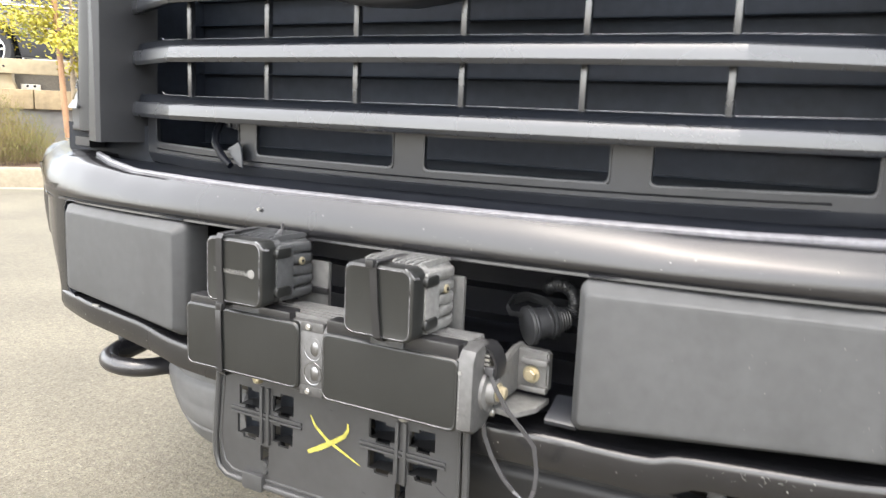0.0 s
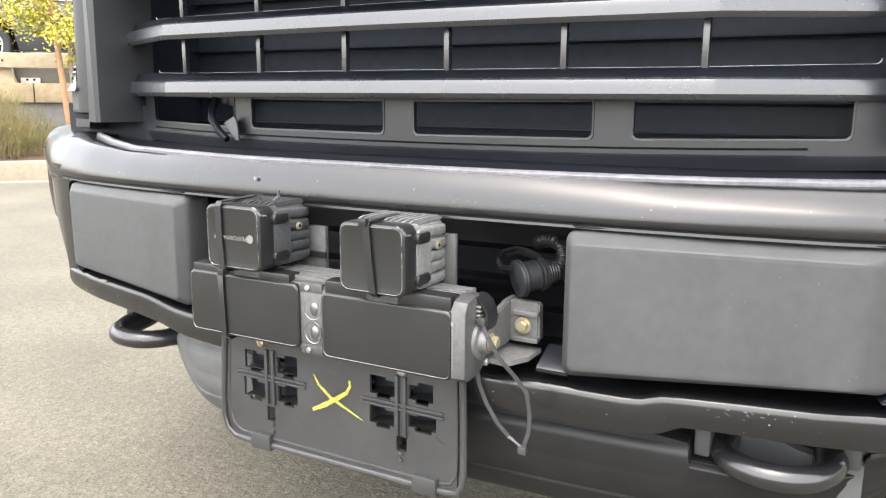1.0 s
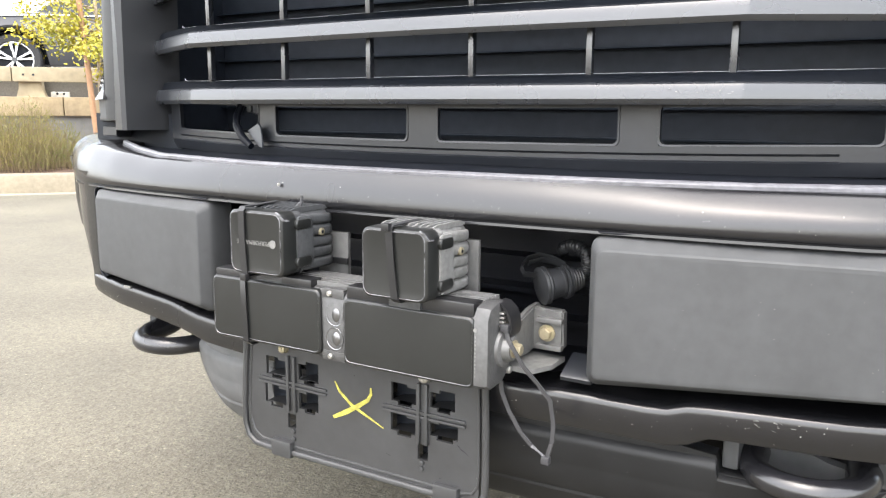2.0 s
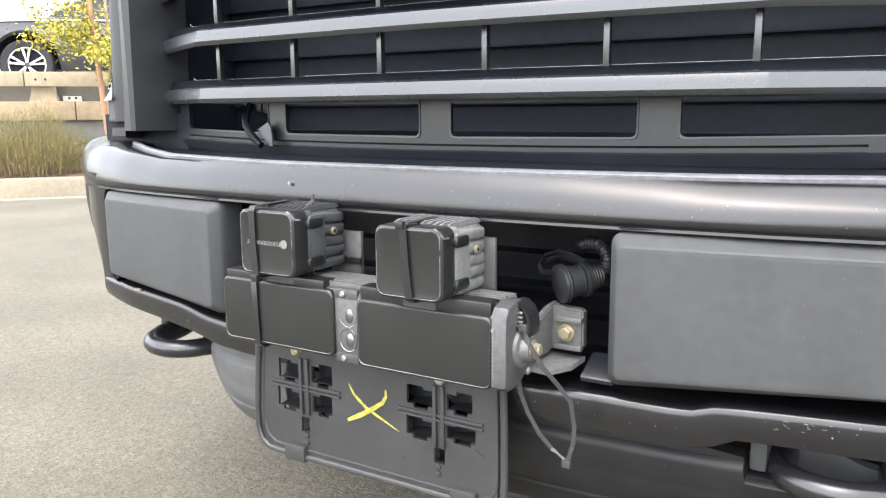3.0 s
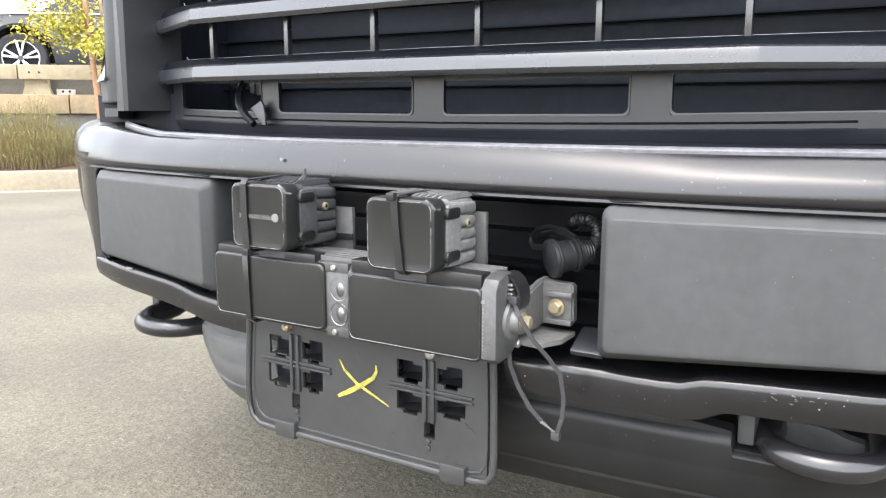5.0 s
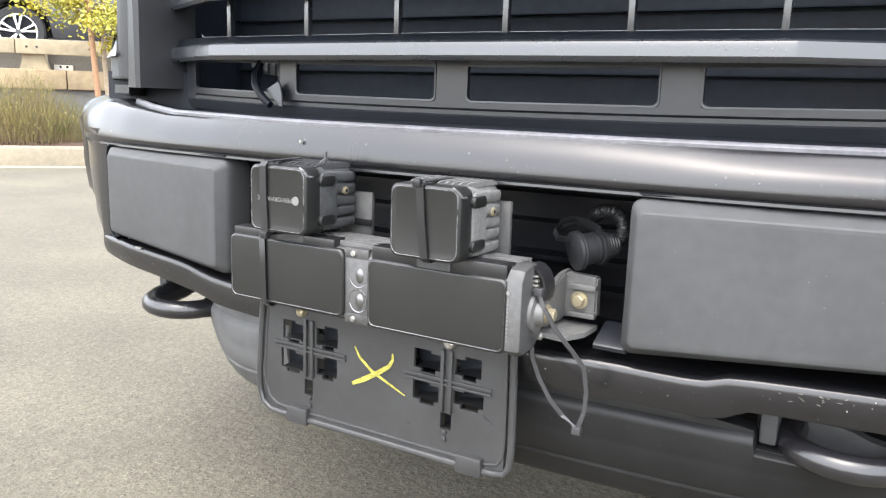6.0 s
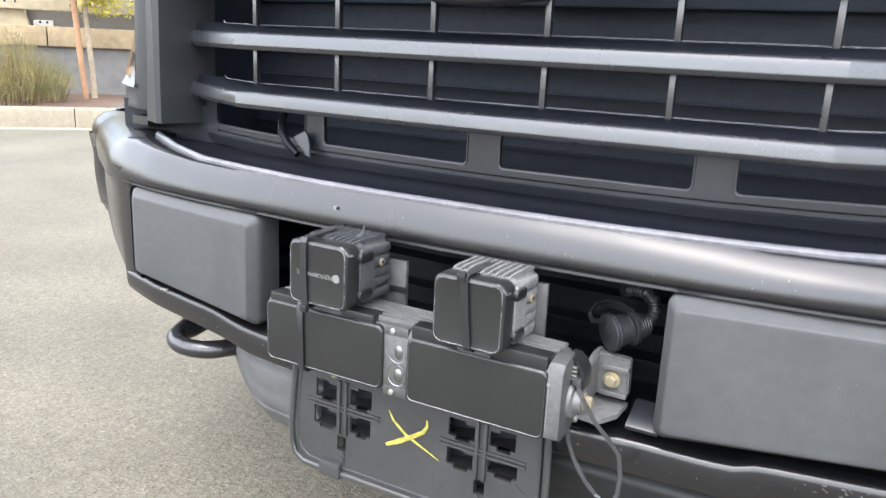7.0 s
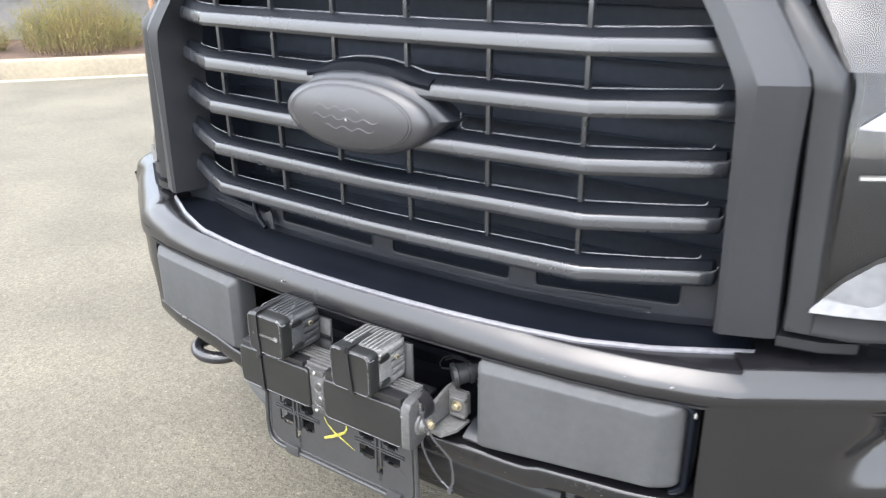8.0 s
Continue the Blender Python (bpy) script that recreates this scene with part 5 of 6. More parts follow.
loop = [(0.187, -0.108, 0.566), (0.196, -0.112, 0.551), (0.211, -0.112, 0.529), (0.226, -0.108, 0.512), (0.237, -0.102, 0.495), (0.2405, -0.1, 0.47), (0.239, -0.098, 0.45), (0.2335, -0.097, 0.432), (0.229, -0.096, 0.428)]
cable_tie(loop, "loose grey cable tie looped from the end bracket", 0.0022, TIEG, (0.1885, -0.109, 0.5655))
loop2 = [(0.232, -0.096, 0.43), (0.216, -0.097, 0.440), (0.203, -0.098, 0.453), (0.19, -0.099, 0.474), (0.182, -0.1, 0.494), (0.178, -0.099, 0.523), (0.18, -0.098, 0.54)]
cable_tie(loop2, "loose grey cable tie hanging under the end bracket", 0.0022, TIEG, (0.232, -0.0965, 0.4275))


def build_plate_holder():
    y = -0.085
    h = thing("licence_plate_holder", (-0.02, y, 0.345), "empty black plastic licence plate holder marked with a yellow cross", "plate holder")
    holes = [(-0.160, -0.128, 0.448, 0.469), (-0.107, -0.075, 0.449, 0.470), (-0.163, -0.128, 0.410, 0.431), (-0.107, -0.076, 0.411, 0.432), (0.033, 0.067, 0.45, 0.469), (0.086, 0.118, 0.452, 0.470), (0.032, 0.066, 0.413, 0.432), (0.085, 0.122, 0.418, 0.433), (-0.126, -0.113, 0.381, 0.401), (0.069, 0.083, 0.385, 0.404)]
    square = holes
    notches = []
    for i, (a, b, c, d) in enumerate(square[:8]):
        notches += [(a + 0.009, b - 0.006, c - 0.0045, c), (a + 0.012, b, d, d + 0.004) if i % 2 else (a, b - 0.012, d, d + 0.0035)]
    holes = square + notches
    xs = sorted({-0.193, 0.149, 0.0, -0.03} | {v for q in holes for v in q[:2]})
    zs = sorted({0.352, 0.505} | {v for q in holes for v in q[2:]})
    bm = bmesh.new()
    plate(bm, xs, zs, holes, lambda x, z: y, 0.004)
    part("panel", bm, HOLDER, h, "black plastic panel with square holes", smooth=False)
    bm = bmesh.new()
    rows = []
    rim = [(-0.19, 0.505), (-0.196, 0.44), (-0.199, 0.40), (-0.1985, 0.375), (-0.193, 0.358), (-0.18, 0.3495), (-0.16, 0.3485), (-0.05, 0.3485), (0.1, 0.3485), (0.137, 0.349), (0.15, 0.352), (0.1565, 0.362), (0.1575, 0.38), (0.157, 0.44), (0.155, 0.505)]
    tube(bm, [(x, y - 0.001, z) for x, z in rim], 0.0042, 10)
    part("rim", bm, HOLDER, h, "raised rounded rim")
    bm = bmesh.new()
    tube(bm, [(x + (0.009 if x < 0 else -0.009) * (abs(x) > 0.12), y + 0.0005, max(z + 0.0085, 0.357)) for x, z in rim], 0.002, 8)
    part("inner_rim", bm, HOLDER, h)
    for x in (-0.1175, 0.0765):
        for dx in (-0.0052, 0.0052):
            bm = bmesh.new()
            box(bm, x + dx - 0.0022, x + dx + 0.0022, y - 0.004, y + 0.003, 0.405, 0.478, 0.001)
            part("rib", bm, HOLDER, h)
    for x0, x1 in ((-0.172, -0.062), (0.022, 0.132)):
        for z in (0.4375, 0.443):
            bm = bmesh.new()
            box(bm, x0, x1, y - 0.003, y + 0.003, z - 0.0016, z + 0.0016, 0.0008)
            part("rib", bm, HOLDER, h)
    for a, b, c, d in square:
        bm = bmesh.new()
        box(bm, a - 0.006, b + 0.004, y + 0.022, y + 0.026, c - 0.006, d + 0.006)
        part("hole_back", bm, DARK, h)
        bm = bmesh.new()
        loft(bm, [[(a, y + 0.022, c), (b, y + 0.022, c + 0.006)], [(a, y + 0.004, c), (b, y + 0.004, c + 0.0005)]])
        part("hole_ramp", bm, DAM, h)
    for x in (-0.134, 0.109):
        bm = bmesh.new()
        box(bm, x - 0.0165, x + 0.0165, y - 0.008, y + 0.004, 0.3415, 0.364, 0.004)
        part("bottom_clip", bm, HOLDER, h)
    for x, z, r in ((-0.128, 0.487, 0.0052), (0.08, 0.487, 0.0062)):
        bm = bmesh.new()
        tube(bm, [(x, y, z), (x, y - 0.007, z), (x, y - 0.009, z)], [r * 1.25, r, r * 0.6], 14)
        tube(bm, [(x, y - 0.009, z), (x, y - 0.0096, z)], r * 0.45, 6)
        part("screw", bm, STEEL if x > 0 else ZINC, h, "bright screw head")
    for x, z in ((-0.117, 0.368), (0.075, 0.374), (-0.117, 0.378), (0.075, 0.382)):
        bm = bmesh.new()
        tube(bm, [(x, y + 0.001, z), (x, y - 0.0025, z), (x, y - 0.003, z)], [0.0035, 0.003, 0.0015], 10)
        part("stud", bm, HOLDER, h)
    for pts, ws in ((((-0.049, 0.458), (-0.042, 0.446), (-0.024, 0.432), (0.0, 0.422), (0.022, 0.4125)), (0.0009, 0.0017, 0.002, 0.0015, 0.0005)), (((-0.052, 0.4115), (-0.035, 0.4205), (-0.016, 0.432), (0.0, 0.443), (0.005, 0.452), (0.0045, 0.4595)), (0.002, 0.003, 0.0029, 0.0024, 0.0018, 0.0011))):
        bm = bmesh.new()
        rows = []
        for i, (x, z) in enumerate(pts):
            a, b = pts[max(i - 1, 0)], pts[min(i + 1, len(pts) - 1)]
            d = Vector((b[0] - a[0], b[1] - a[1])).normalized()
            rows.append([(x - d.y * ws[i] * k, y - 0.0008 - 0.0005 * (len(pts) == 6), z + d.x * ws[i] * k) for k in (-1, 1)])
        loft(bm, rows)
        part("paint_stroke", bm, YELLOW, h, "yellow paint-marker stroke")
    bm = bmesh.new()
    loft(bm, [[(x, y - 0.0003, z - w), (x, y - 0.0003, z + w)] for x, z, w in ((0.122, 0.414, 0.0006), (0.127, 0.409, 0.0005), (0.13, 0.4085, 0.0004), (0.136, 0.404, 0.0001))])
    part("crack", bm, DARK, h)
    for x, z, ln, q in ((0.028, 0.381, 0.006, -0.3), (0.1, 0.369, 0.003, 0.4), (-0.02, 0.47, 0.002, 0.1), (-0.15, 0.37, 0.002, -0.6)):
        bm = bmesh.new()
        loft(bm, [[(x + k * ln * math.cos(q), y - 0.0003, z + k * ln * math.sin(q) - 0.0003), (x + k * ln * math.cos(q), y - 0.0003, z + k * ln * math.sin(q) + 0.0003)] for k in (-0.5, 0, 0.5)])
        part("scuff", bm, TIEG, h)
    for x in (-0.1, 0.05):
        bm = bmesh.new()
        box(bm, x - 0.02, x + 0.02, y + 0.003, -0.055, 0.49, 0.506, 0.001)
        part("hanger", bm, DARK, h)


build_plate_holder()


def tie_tail():
    t = thing("tie_tail", (-0.083, -0.1, 0.668), "cut cable tie end standing up behind a cube light", "cable tie")
    bm = bmesh.new()
    tube(bm, [(-0.0865, -0.098, 0.667), (-0.0845, -0.098, 0.674), (-0.083, -0.098, 0.684)], [0.0026, 0.0022, 0.0016], 6)
    part("tail", bm, TIEG, t)
    bm = bmesh.new()
    tube(bm, [(-0.0925, -0.098, 0.669), (-0.0865, -0.098, 0.6745), (-0.0815, -0.098, 0.676)], 0.0018, 6)
    part("end", bm, TIEG, t)


tie_tail()


def build_plug():
    p = thing("wiring_connector", (0.2, 0.0, 0.59), "round black trailer wiring plug with strap and convoluted hose", "connector")
    a, b = Vector((0.194, -0.024, 0.594)), Vector((0.224, 0.008, 0.6))
    d = (b - a).normalized()
    side = d.cross(Vector((0, 0, 1))).normalized()
    up = side.cross(d)
    bm = bmesh.new()
    tube(bm, [a + d * t for t in (-0.004, -0.003, -0.0015, -0.001, 0.0005, 0.001, 0.003, 0.0035, 0.005, 0.006, 0.019, 0.0195, 0.021, 0.0215, 0.023)], [0.0185, 0.021, 0.021, 0.0196, 0.0196, 0.0212, 0.0212, 0.0196, 0.019, 0.0178, 0.0165, 0.0172, 0.0172, 0.0155, 0.0145], 28)
    part("plug", bm, CORR, p)
    bm = bmesh.new()
    tube(bm, [a - d * 0.003, a - d * 0.0045], [0.0165, 0.012], 28)
    part("plug_face", bm, CORR, p)
    for t, r in ((0.0245, 0.0195), (0.0285, 0.0185)):
        bm = bmesh.new()
        c = a + d * t
        tube(bm, [c - d * 0.0016, c - d * 0.0012, c + d * 0.0012, c + d * 0.0016], [r - 0.001, r, r, r - 0.001], 24)
        part("collar", bm, CORR, p)
    bm = bmesh.new()
    pts, rr = [], []
    for k in range(13):
        pts.append(a + d * (0.03 + 0.0012 * k))
        rr.append(0.0155 - 0.00035 * k + (0.001 if k % 3 == 0 else 0))
    tube(bm, pts, rr, 18)
    part("ribbed_boot", bm, CORR, p)
    # loose ribbon that once held the lid
    ring = [a + d * 0.0265 + up * 0.019 + side * 0.002, a + d * 0.016 + up * 0.0275 + side * -0.004, a + d * 0.002 + up * 0.033 + side * -0.009, a - d * 0.012 + up * 0.031 + side * -0.012, a - d * 0.02 + up * 0.0235 + side * -0.011, a - d * 0.018 + up * 0.015 + side * -0.008, a - d * 0.006 + up * 0.0125 + side * -0.003]
    for off, k in ((0.0, 1.0), (0.0075, 0.72)):
        bm = bmesh.new()
        rows = []
        run = ring if off == 0 else ring[:4]
        for i, c in enumerate(run):
            c = c - up * off * k + d * off * 0.3
            w = side * -0.0032 - up * 0.0036
            rows.append([c - w, c + w, c + w + side * 0.0012, c - w + side * 0.0012])
        loft(bm, rows, True, True)
        part("lid_strap", bm, CORR, p, "curved rubber strap over the plug", angle=70)
    bm = bmesh.new()
    pts, rr = [], []
    ctrl = [Vector(q) for q in ((0.222, 0.008, 0.6), (0.229, 0.012, 0.606), (0.2315, 0.013, 0.617), (0.228, 0.015, 0.627), (0.219, 0.018, 0.6325), (0.207, 0.024, 0.633), (0.195, 0.034, 0.628), (0.186, 0.05, 0.62))]
    for i in range(len(ctrl) - 1):
        for k in range(12):
            pts.append(ctrl[i].lerp(ctrl[i + 1], k / 12))
            rr.append(0.0066 + (0.0012 if (i * 12 + k) % 4 < 2 else 0))
    tube(bm, pts, rr, 12)
    part("hose", bm, CORR, p, "convoluted black hose")


build_plug()


def build_stub():
    SH = Vector((0.02, 0, 0))
    c = thing("cable_stub", (-0.33, 0.05, 0.74), "short black taped cable end poking out of the lower grille slot", "cable")
    bm = bmesh.new()
    tube(bm, [(-0.362, 0.075, 0.79), (-0.3605, 0.062, 0.772), (-0.355, 0.056, 0.758), (-0.338, 0.05, 0.742), (-0.318, 0.046, 0.73)], [0.0055, 0.0055, 0.006, 0.0058, 0.005], 10)
    part("cable", bm, SHELFM, c, m=Matrix.Translation(SH))
    bm = bmesh.new()
    loft(bm, [[(-0.336, 0.058, 0.752), (-0.312, 0.056, 0.763)], [(-0.322, 0.054, 0.742), (-0.303, 0.053, 0.75)], [(-0.306, 0.05, 0.729), (-0.299, 0.05, 0.729)]])
    part("tape_flap", bm, PANELM, c, m=Matrix.Translation(SH))
    bm = bmesh.new()
    tube(bm, [(-0.312, 0.0555, 0.764), (-0.305, 0.053, 0.758), (-0.2995, 0.05, 0.745), (-0.298, 0.049, 0.728)], 0.0012, 6)
    part("flap_edge", bm, DARK, c, m=Matrix.Translation(SH))


build_stub()

# ---- ground ----
bm = bmesh.new()
ring = [(60 * math.cos(q), 60 * math.sin(q)) for q in [2 * math.pi * i / 48 for i in range(48)]]
loft(bm, [[(x * k, y * k, 0) for x, y in ring] for k in (0.001, 0.02, 0.06, 0.15, 0.4, 1.0, 10.0, 40.0)], True)
tagged(part("ground", bm, ASPHALT, smooth=False), "worn pale grey-brown asphalt of a parking lot", "asphalt", kind="structure")

# ---- planted strip, wall and upper lot ----
KERB, AWAY, ORIGIN = Vector((0.669, 0.743, 0)), Vector((-0.743, 0.669, 0)), Vector((-6.19, 3.75, 0))
STRIP = Matrix.Translation(ORIGIN) @ Matrix(((KERB.x, AWAY.x, 0, 0), (KERB.y, AWAY.y, 0, 0), (0, 0, 1, 0), (0, 0, 0, 1)))


def strip_point(a, n, z):
    return STRIP @ Vector((a, n, z))


def build_strip():
    for i in range(-6, 8):
        bm = bmesh.new()
        a = 0.19 + i * 3.0
        pr = [(0.0, 0.0), (0.006, 0.15), (0.02, 0.175), (0.045, 0.182), (0.15, 0.182), (0.15, 0.0)]
        loft(bm, [[(x, y, z) for y, z in pr] for x in (a + 0.004, a + 2.996)], True, True)
        tagged(part("kerb", bm, KERBM, m=STRIP), "pale weathered concrete kerb length beside the asphalt", "kerb", "kerb lengths", "structure")
    bm = bmesh.new()
    loft(bm, [[(x, -0.11, 0.0), (x, -0.1, 0.005), (x, 0.02, 0.006)] for x in (-18, 24)])
    tagged(part("gutter", bm, GUTTER, m=STRIP), "pale concrete gutter strip along the kerb", "gutter", kind="structure")
    rnd = random.Random(5)
    bm = bmesh.new()
    loft(bm, [[(x, n, 0.165 + 0.015 * rnd.random() + 0.02 * (n > 0.4)) for n in span(0.14, 1.8, 12)] for x in span(-18, 24, 200)])
    tagged(part("planting_bed", bm, MULCH, m=STRIP), "planting bed of dark brown bark mulch", "mulch", kind="structure")
    bm = bmesh.new()
    box(bm, -18, 24, 1.78, 2.0, 0.0, 0.72)
    tagged(part("wall_retaining", bm, WALLM, m=STRIP), "low grey retaining wall behind the planting", "wall", kind="structure")
    for i in range(-4, 6):
        bm = bmesh.new()
        box(bm, -0.2 + i * 3.6, 3.39 + i * 3.6, 1.7, 2.02, 0.70, 0.91, 0.012)
        tagged(part("timber_beam", bm, WOOD, m=STRIP), "weathered timber beam along the top of the wall", "beam", "wall timbers")
        bm = bmesh.new()
        box(bm, -0.7 + i * 3.6, 2.89 + i * 3.6, 1.72, 1.80, 1.075, 1.235, 0.008)
        rail = tagged(part("guard_rail", bm, WOOD2, m=STRIP), "pale timber guard rail board above the wall", "guard rail", "guard rail boards")
        for a in (-0.64, 1.16):
            bm = bmesh.new()
            loft(bm, [[(a + i * 3.6 - k, 1.80, z), (a + i * 3.6 + 0.2 + k, 1.80, z), (a + i * 3.6 + 0.2 + k, 1.96, z), (a + i * 3.6 - k, 1.96, z)] for z, k in ((0.905, 0.05), (1.0, 0.02), (1.23, 0.0))], True, True)
            part("rail_post", bm, WOOD2, rail, m=STRIP)
            for dx in (0.05, 0.15):
                bm = bmesh.new()
                tube(bm, [(a + i * 3.6 + dx, 1.722, 1.15), (a + i * 3.6 + dx, 1.714, 1.15)], 0.012, 8)
                part("bolt_head", bm, HOOKM, rail, m=STRIP)
    bm = bmesh.new()
    box(bm, -18, 24, 1.99, 30, 0.9, 1.09)
    tagged(part("upper_lot", bm, LOT, m=STRIP), "raised asphalt parking lot behind the wall", "parking lot", kind="structure")
    # pale box with two dark holes on the beam
    box_thing = thing("junction_box", strip_point(-0.262, 1.96, 0.91), "small pale box with two dark holes on the timber beam", "box")
    bm = bmesh.new()
    box(bm, -0.36, -0.165, 1.93, 1.985, 0.909, 0.972, 0.006)
    part("case", bm, PALEBOX, box_thing, m=STRIP)
    for a in (-0.292, -0.222):
        bm = bmesh.new()
        tube(bm, [(a, 1.94, 0.951), (a, 1.9275, 0.951), (a, 1.9265, 0.951)], [0.014, 0.014, 0.011], 12)
        part("hole_plug", bm, DARK, box_thing, m=STRIP)


def build_grass(a, n, r, height, count, seed):
    t = thing("grass_clump", strip_point(a, n, 0.17), "twiggy clump of dry yellow-green ornamental grass in the mulch bed", "ornamental grass", "grass clumps along the kerb")
    rnd = random.Random(seed)
    stems, leaves = bmesh.new(), bmesh.new()
    for i in range(count):
        rr, qq = 0.95 * r * rnd.random() ** 0.6, rnd.uniform(0, 6.283)
        q = qq + rnd.gauss(0, 0.9)
        lean = 0.1 + 0.5 * rnd.random() * (0.3 + rr / r)
        bx, by = a + rr * math.cos(qq), n + 0.7 * rr * math.sin(qq)
        lump = 0.8 + 0.35 * noise.noise((bx * 3.1, by * 3.1, seed * 7.7))
        h = height * rnd.uniform(0.55, 1.08) * lump * (1 - 0.42 * (rr / r) ** 3)
        w = rnd.uniform(0.0012, 0.0024)
        side = Vector((-math.sin(q + rnd.uniform(-1, 1)), math.cos(q), 0)) * w
        spine = []
        wob = rnd.uniform(-0.03, 0.03)
        for k in range(5):
            u = k / 4
            out = 0.55 * r * lean * (0.3 * u + 0.7 * u * u)
            spine.append(Vector((bx + out * math.cos(q) + wob * math.sin(u * 5), by + out * math.sin(q), 0.16 + h * (u - 0.2 * lean * u * u))))
        loft(stems, [[p - side * (1 - 0.6 * k / 4), p + side * (1 - 0.6 * k / 4)] for k, p in enumerate(spine)])
        for k in range(rnd.randint(7, 12)):
            u = 0.12 + 0.88 * rnd.random() ** 0.8
            m = min(int(u * 4), 3)
            p = spine[m].lerp(spine[m + 1], u * 4 - m)
            d = Vector((rnd.gauss(0, 0.25), rnd.gauss(0, 0.25), rnd.uniform(0.5, 1.0))).normalized()
            v = d.cross(Vector((rnd.uniform(-1, 1), rnd.uniform(-1, 1), 0.3))).normalized()
            ln, wd = rnd.uniform(0.02, 0.06), rnd.uniform(0.0018, 0.004)
            tip = p + d * ln - Vector((0, 0, 0.2 * ln))
            leaves.faces.new([leaves.verts.new(x) for x in (p, p + d * ln * 0.5 + v * wd, tip, p + d * ln * 0.5 - v * wd)])
    part("stem_tangle", stems, TWIG, t, "brown stems", m=STRIP)["kind"] = "stuff"
    part("foliage", leaves, BLADE, t, "narrow yellow-green leaves", m=STRIP, smooth=False)["kind"] = "stuff"
    bm = bmesh.new()
    for i in range(22):
        q, rr = rnd.uniform(0, 6.283), r * rnd.uniform(0.1, 0.8)
        p = Vector((a + rr * math.cos(q), n + rr * math.sin(q) * 0.7, 0.2 + height * rnd.uniform(0.1, 0.75)))
        s = rnd.uniform(0.004, 0.009)
        box(bm, p.x - s, p.x + s, p.y - s, p.y + s, p.z - s, p.z + s, s * 0.5)
    part("seed_fluff", bm, GUTTER, t, m=STRIP)["kind"] = "stuff"


def build_tree():
    t = thing("young_tree", strip_point(0.27, 1.15, 0.18), "slim young tree with yellow-green autumn leaves beside a stake", "tree")
    bm = bmesh.new()
    tube(bm, [(0.275, 1.15, 0.16), (0.27, 1.15, 0.5), (0.24, 1.15, 1.0), (0.25, 1.16, 1.5), (0.24, 1.15, 2.2), (0.25, 1.15, 2.9)], [0.034, 0.028, 0.024, 0.02, 0.014, 0.005], 10)
    part("trunk", bm, BARK, t, m=STRIP)
    rnd = random.Random(11)
    tips = []
    for i in range(26):
        z = rnd.uniform(1.1, 2.6)
        q = rnd.uniform(0, 6.283)
        ln = rnd.uniform(0.35, 0.75) * (1.25 - 0.25 * z / 2)
        if 7 <= i < 12:
            z, ln = rnd.uniform(1.15, 1.7), rnd.uniform(0.12, 0.3)
        if i < 7:
            q, z, ln = rnd.uniform(2.5, 3.9), rnd.uniform(1.3, 1.85), rnd.uniform(0.4, 0.7)
        p0 = Vector((0.25, 1.15, z))
        p2 = p0 + Vector((math.cos(q) * ln, math.sin(q) * ln, rnd.uniform(-0.12, 0.25)))
        p1 = p0.lerp(p2, 0.5) + Vector((0, 0, 0.06))
        bm = bmesh.new()
        tube(bm, [p0, p1, p2], [0.009, 0.006, 0.002], 6)
        part("limb", bm, BARK, t, m=STRIP)
        tips += [p0.lerp(p1, 0.7), p1, p1.lerp(p2, 0.5), p2, p2]
    bm = bmesh.new()
    for c in tips:
        for k in range(34):
            p = c + Vector((rnd.gauss(0, 0.085), rnd.gauss(0, 0.085), rnd.gauss(-0.02, 0.07)))
            s = rnd.uniform(0.014, 0.028)
            u = Vector((rnd.uniform(-1, 1), rnd.uniform(-1, 1), rnd.uniform(-1, 1))).normalized()
            v = u.orthogonal().normalized()
            bm.faces.new([bm.verts.new(p + u * s), bm.verts.new(p + v * s * 0.6 + u * s * 0.2), bm.verts.new(p - u * s), bm.verts.new(p - v * s * 0.6 + u * s * 0.2)])
    part("crown", bm, LEAF, t, "yellow-green leaves", m=STRIP, smooth=False)["kind"] = "stuff"
    st = thing("tree_stake", strip_point(0.2, 1.05, 0.17), "reddish-brown lodge pole stake beside the young tree", "stake")
    bm = bmesh.new()
    tube(bm, [(0.205, 1.05, 0.15), (0.17, 1.05, 0.7), (0.11, 1.05, 1.75), (0.09, 1.05, 2.1)], [0.03, 0.03, 0.028, 0.027], 12)
    part("pole", bm, STAKE, st, m=STRIP)
    bm = bmesh.new()
    tube(bm, [(0.1, 1.02, 1.5), (0.18, 1.01, 1.5), (0.28, 1.12, 1.5), (0.28, 1.19, 1.5), (0.2, 1.16, 1.5), (0.1, 1.09, 1.5)], 0.008, 6, True)
    part("tie_band", bm, TIE, st, m=STRIP)


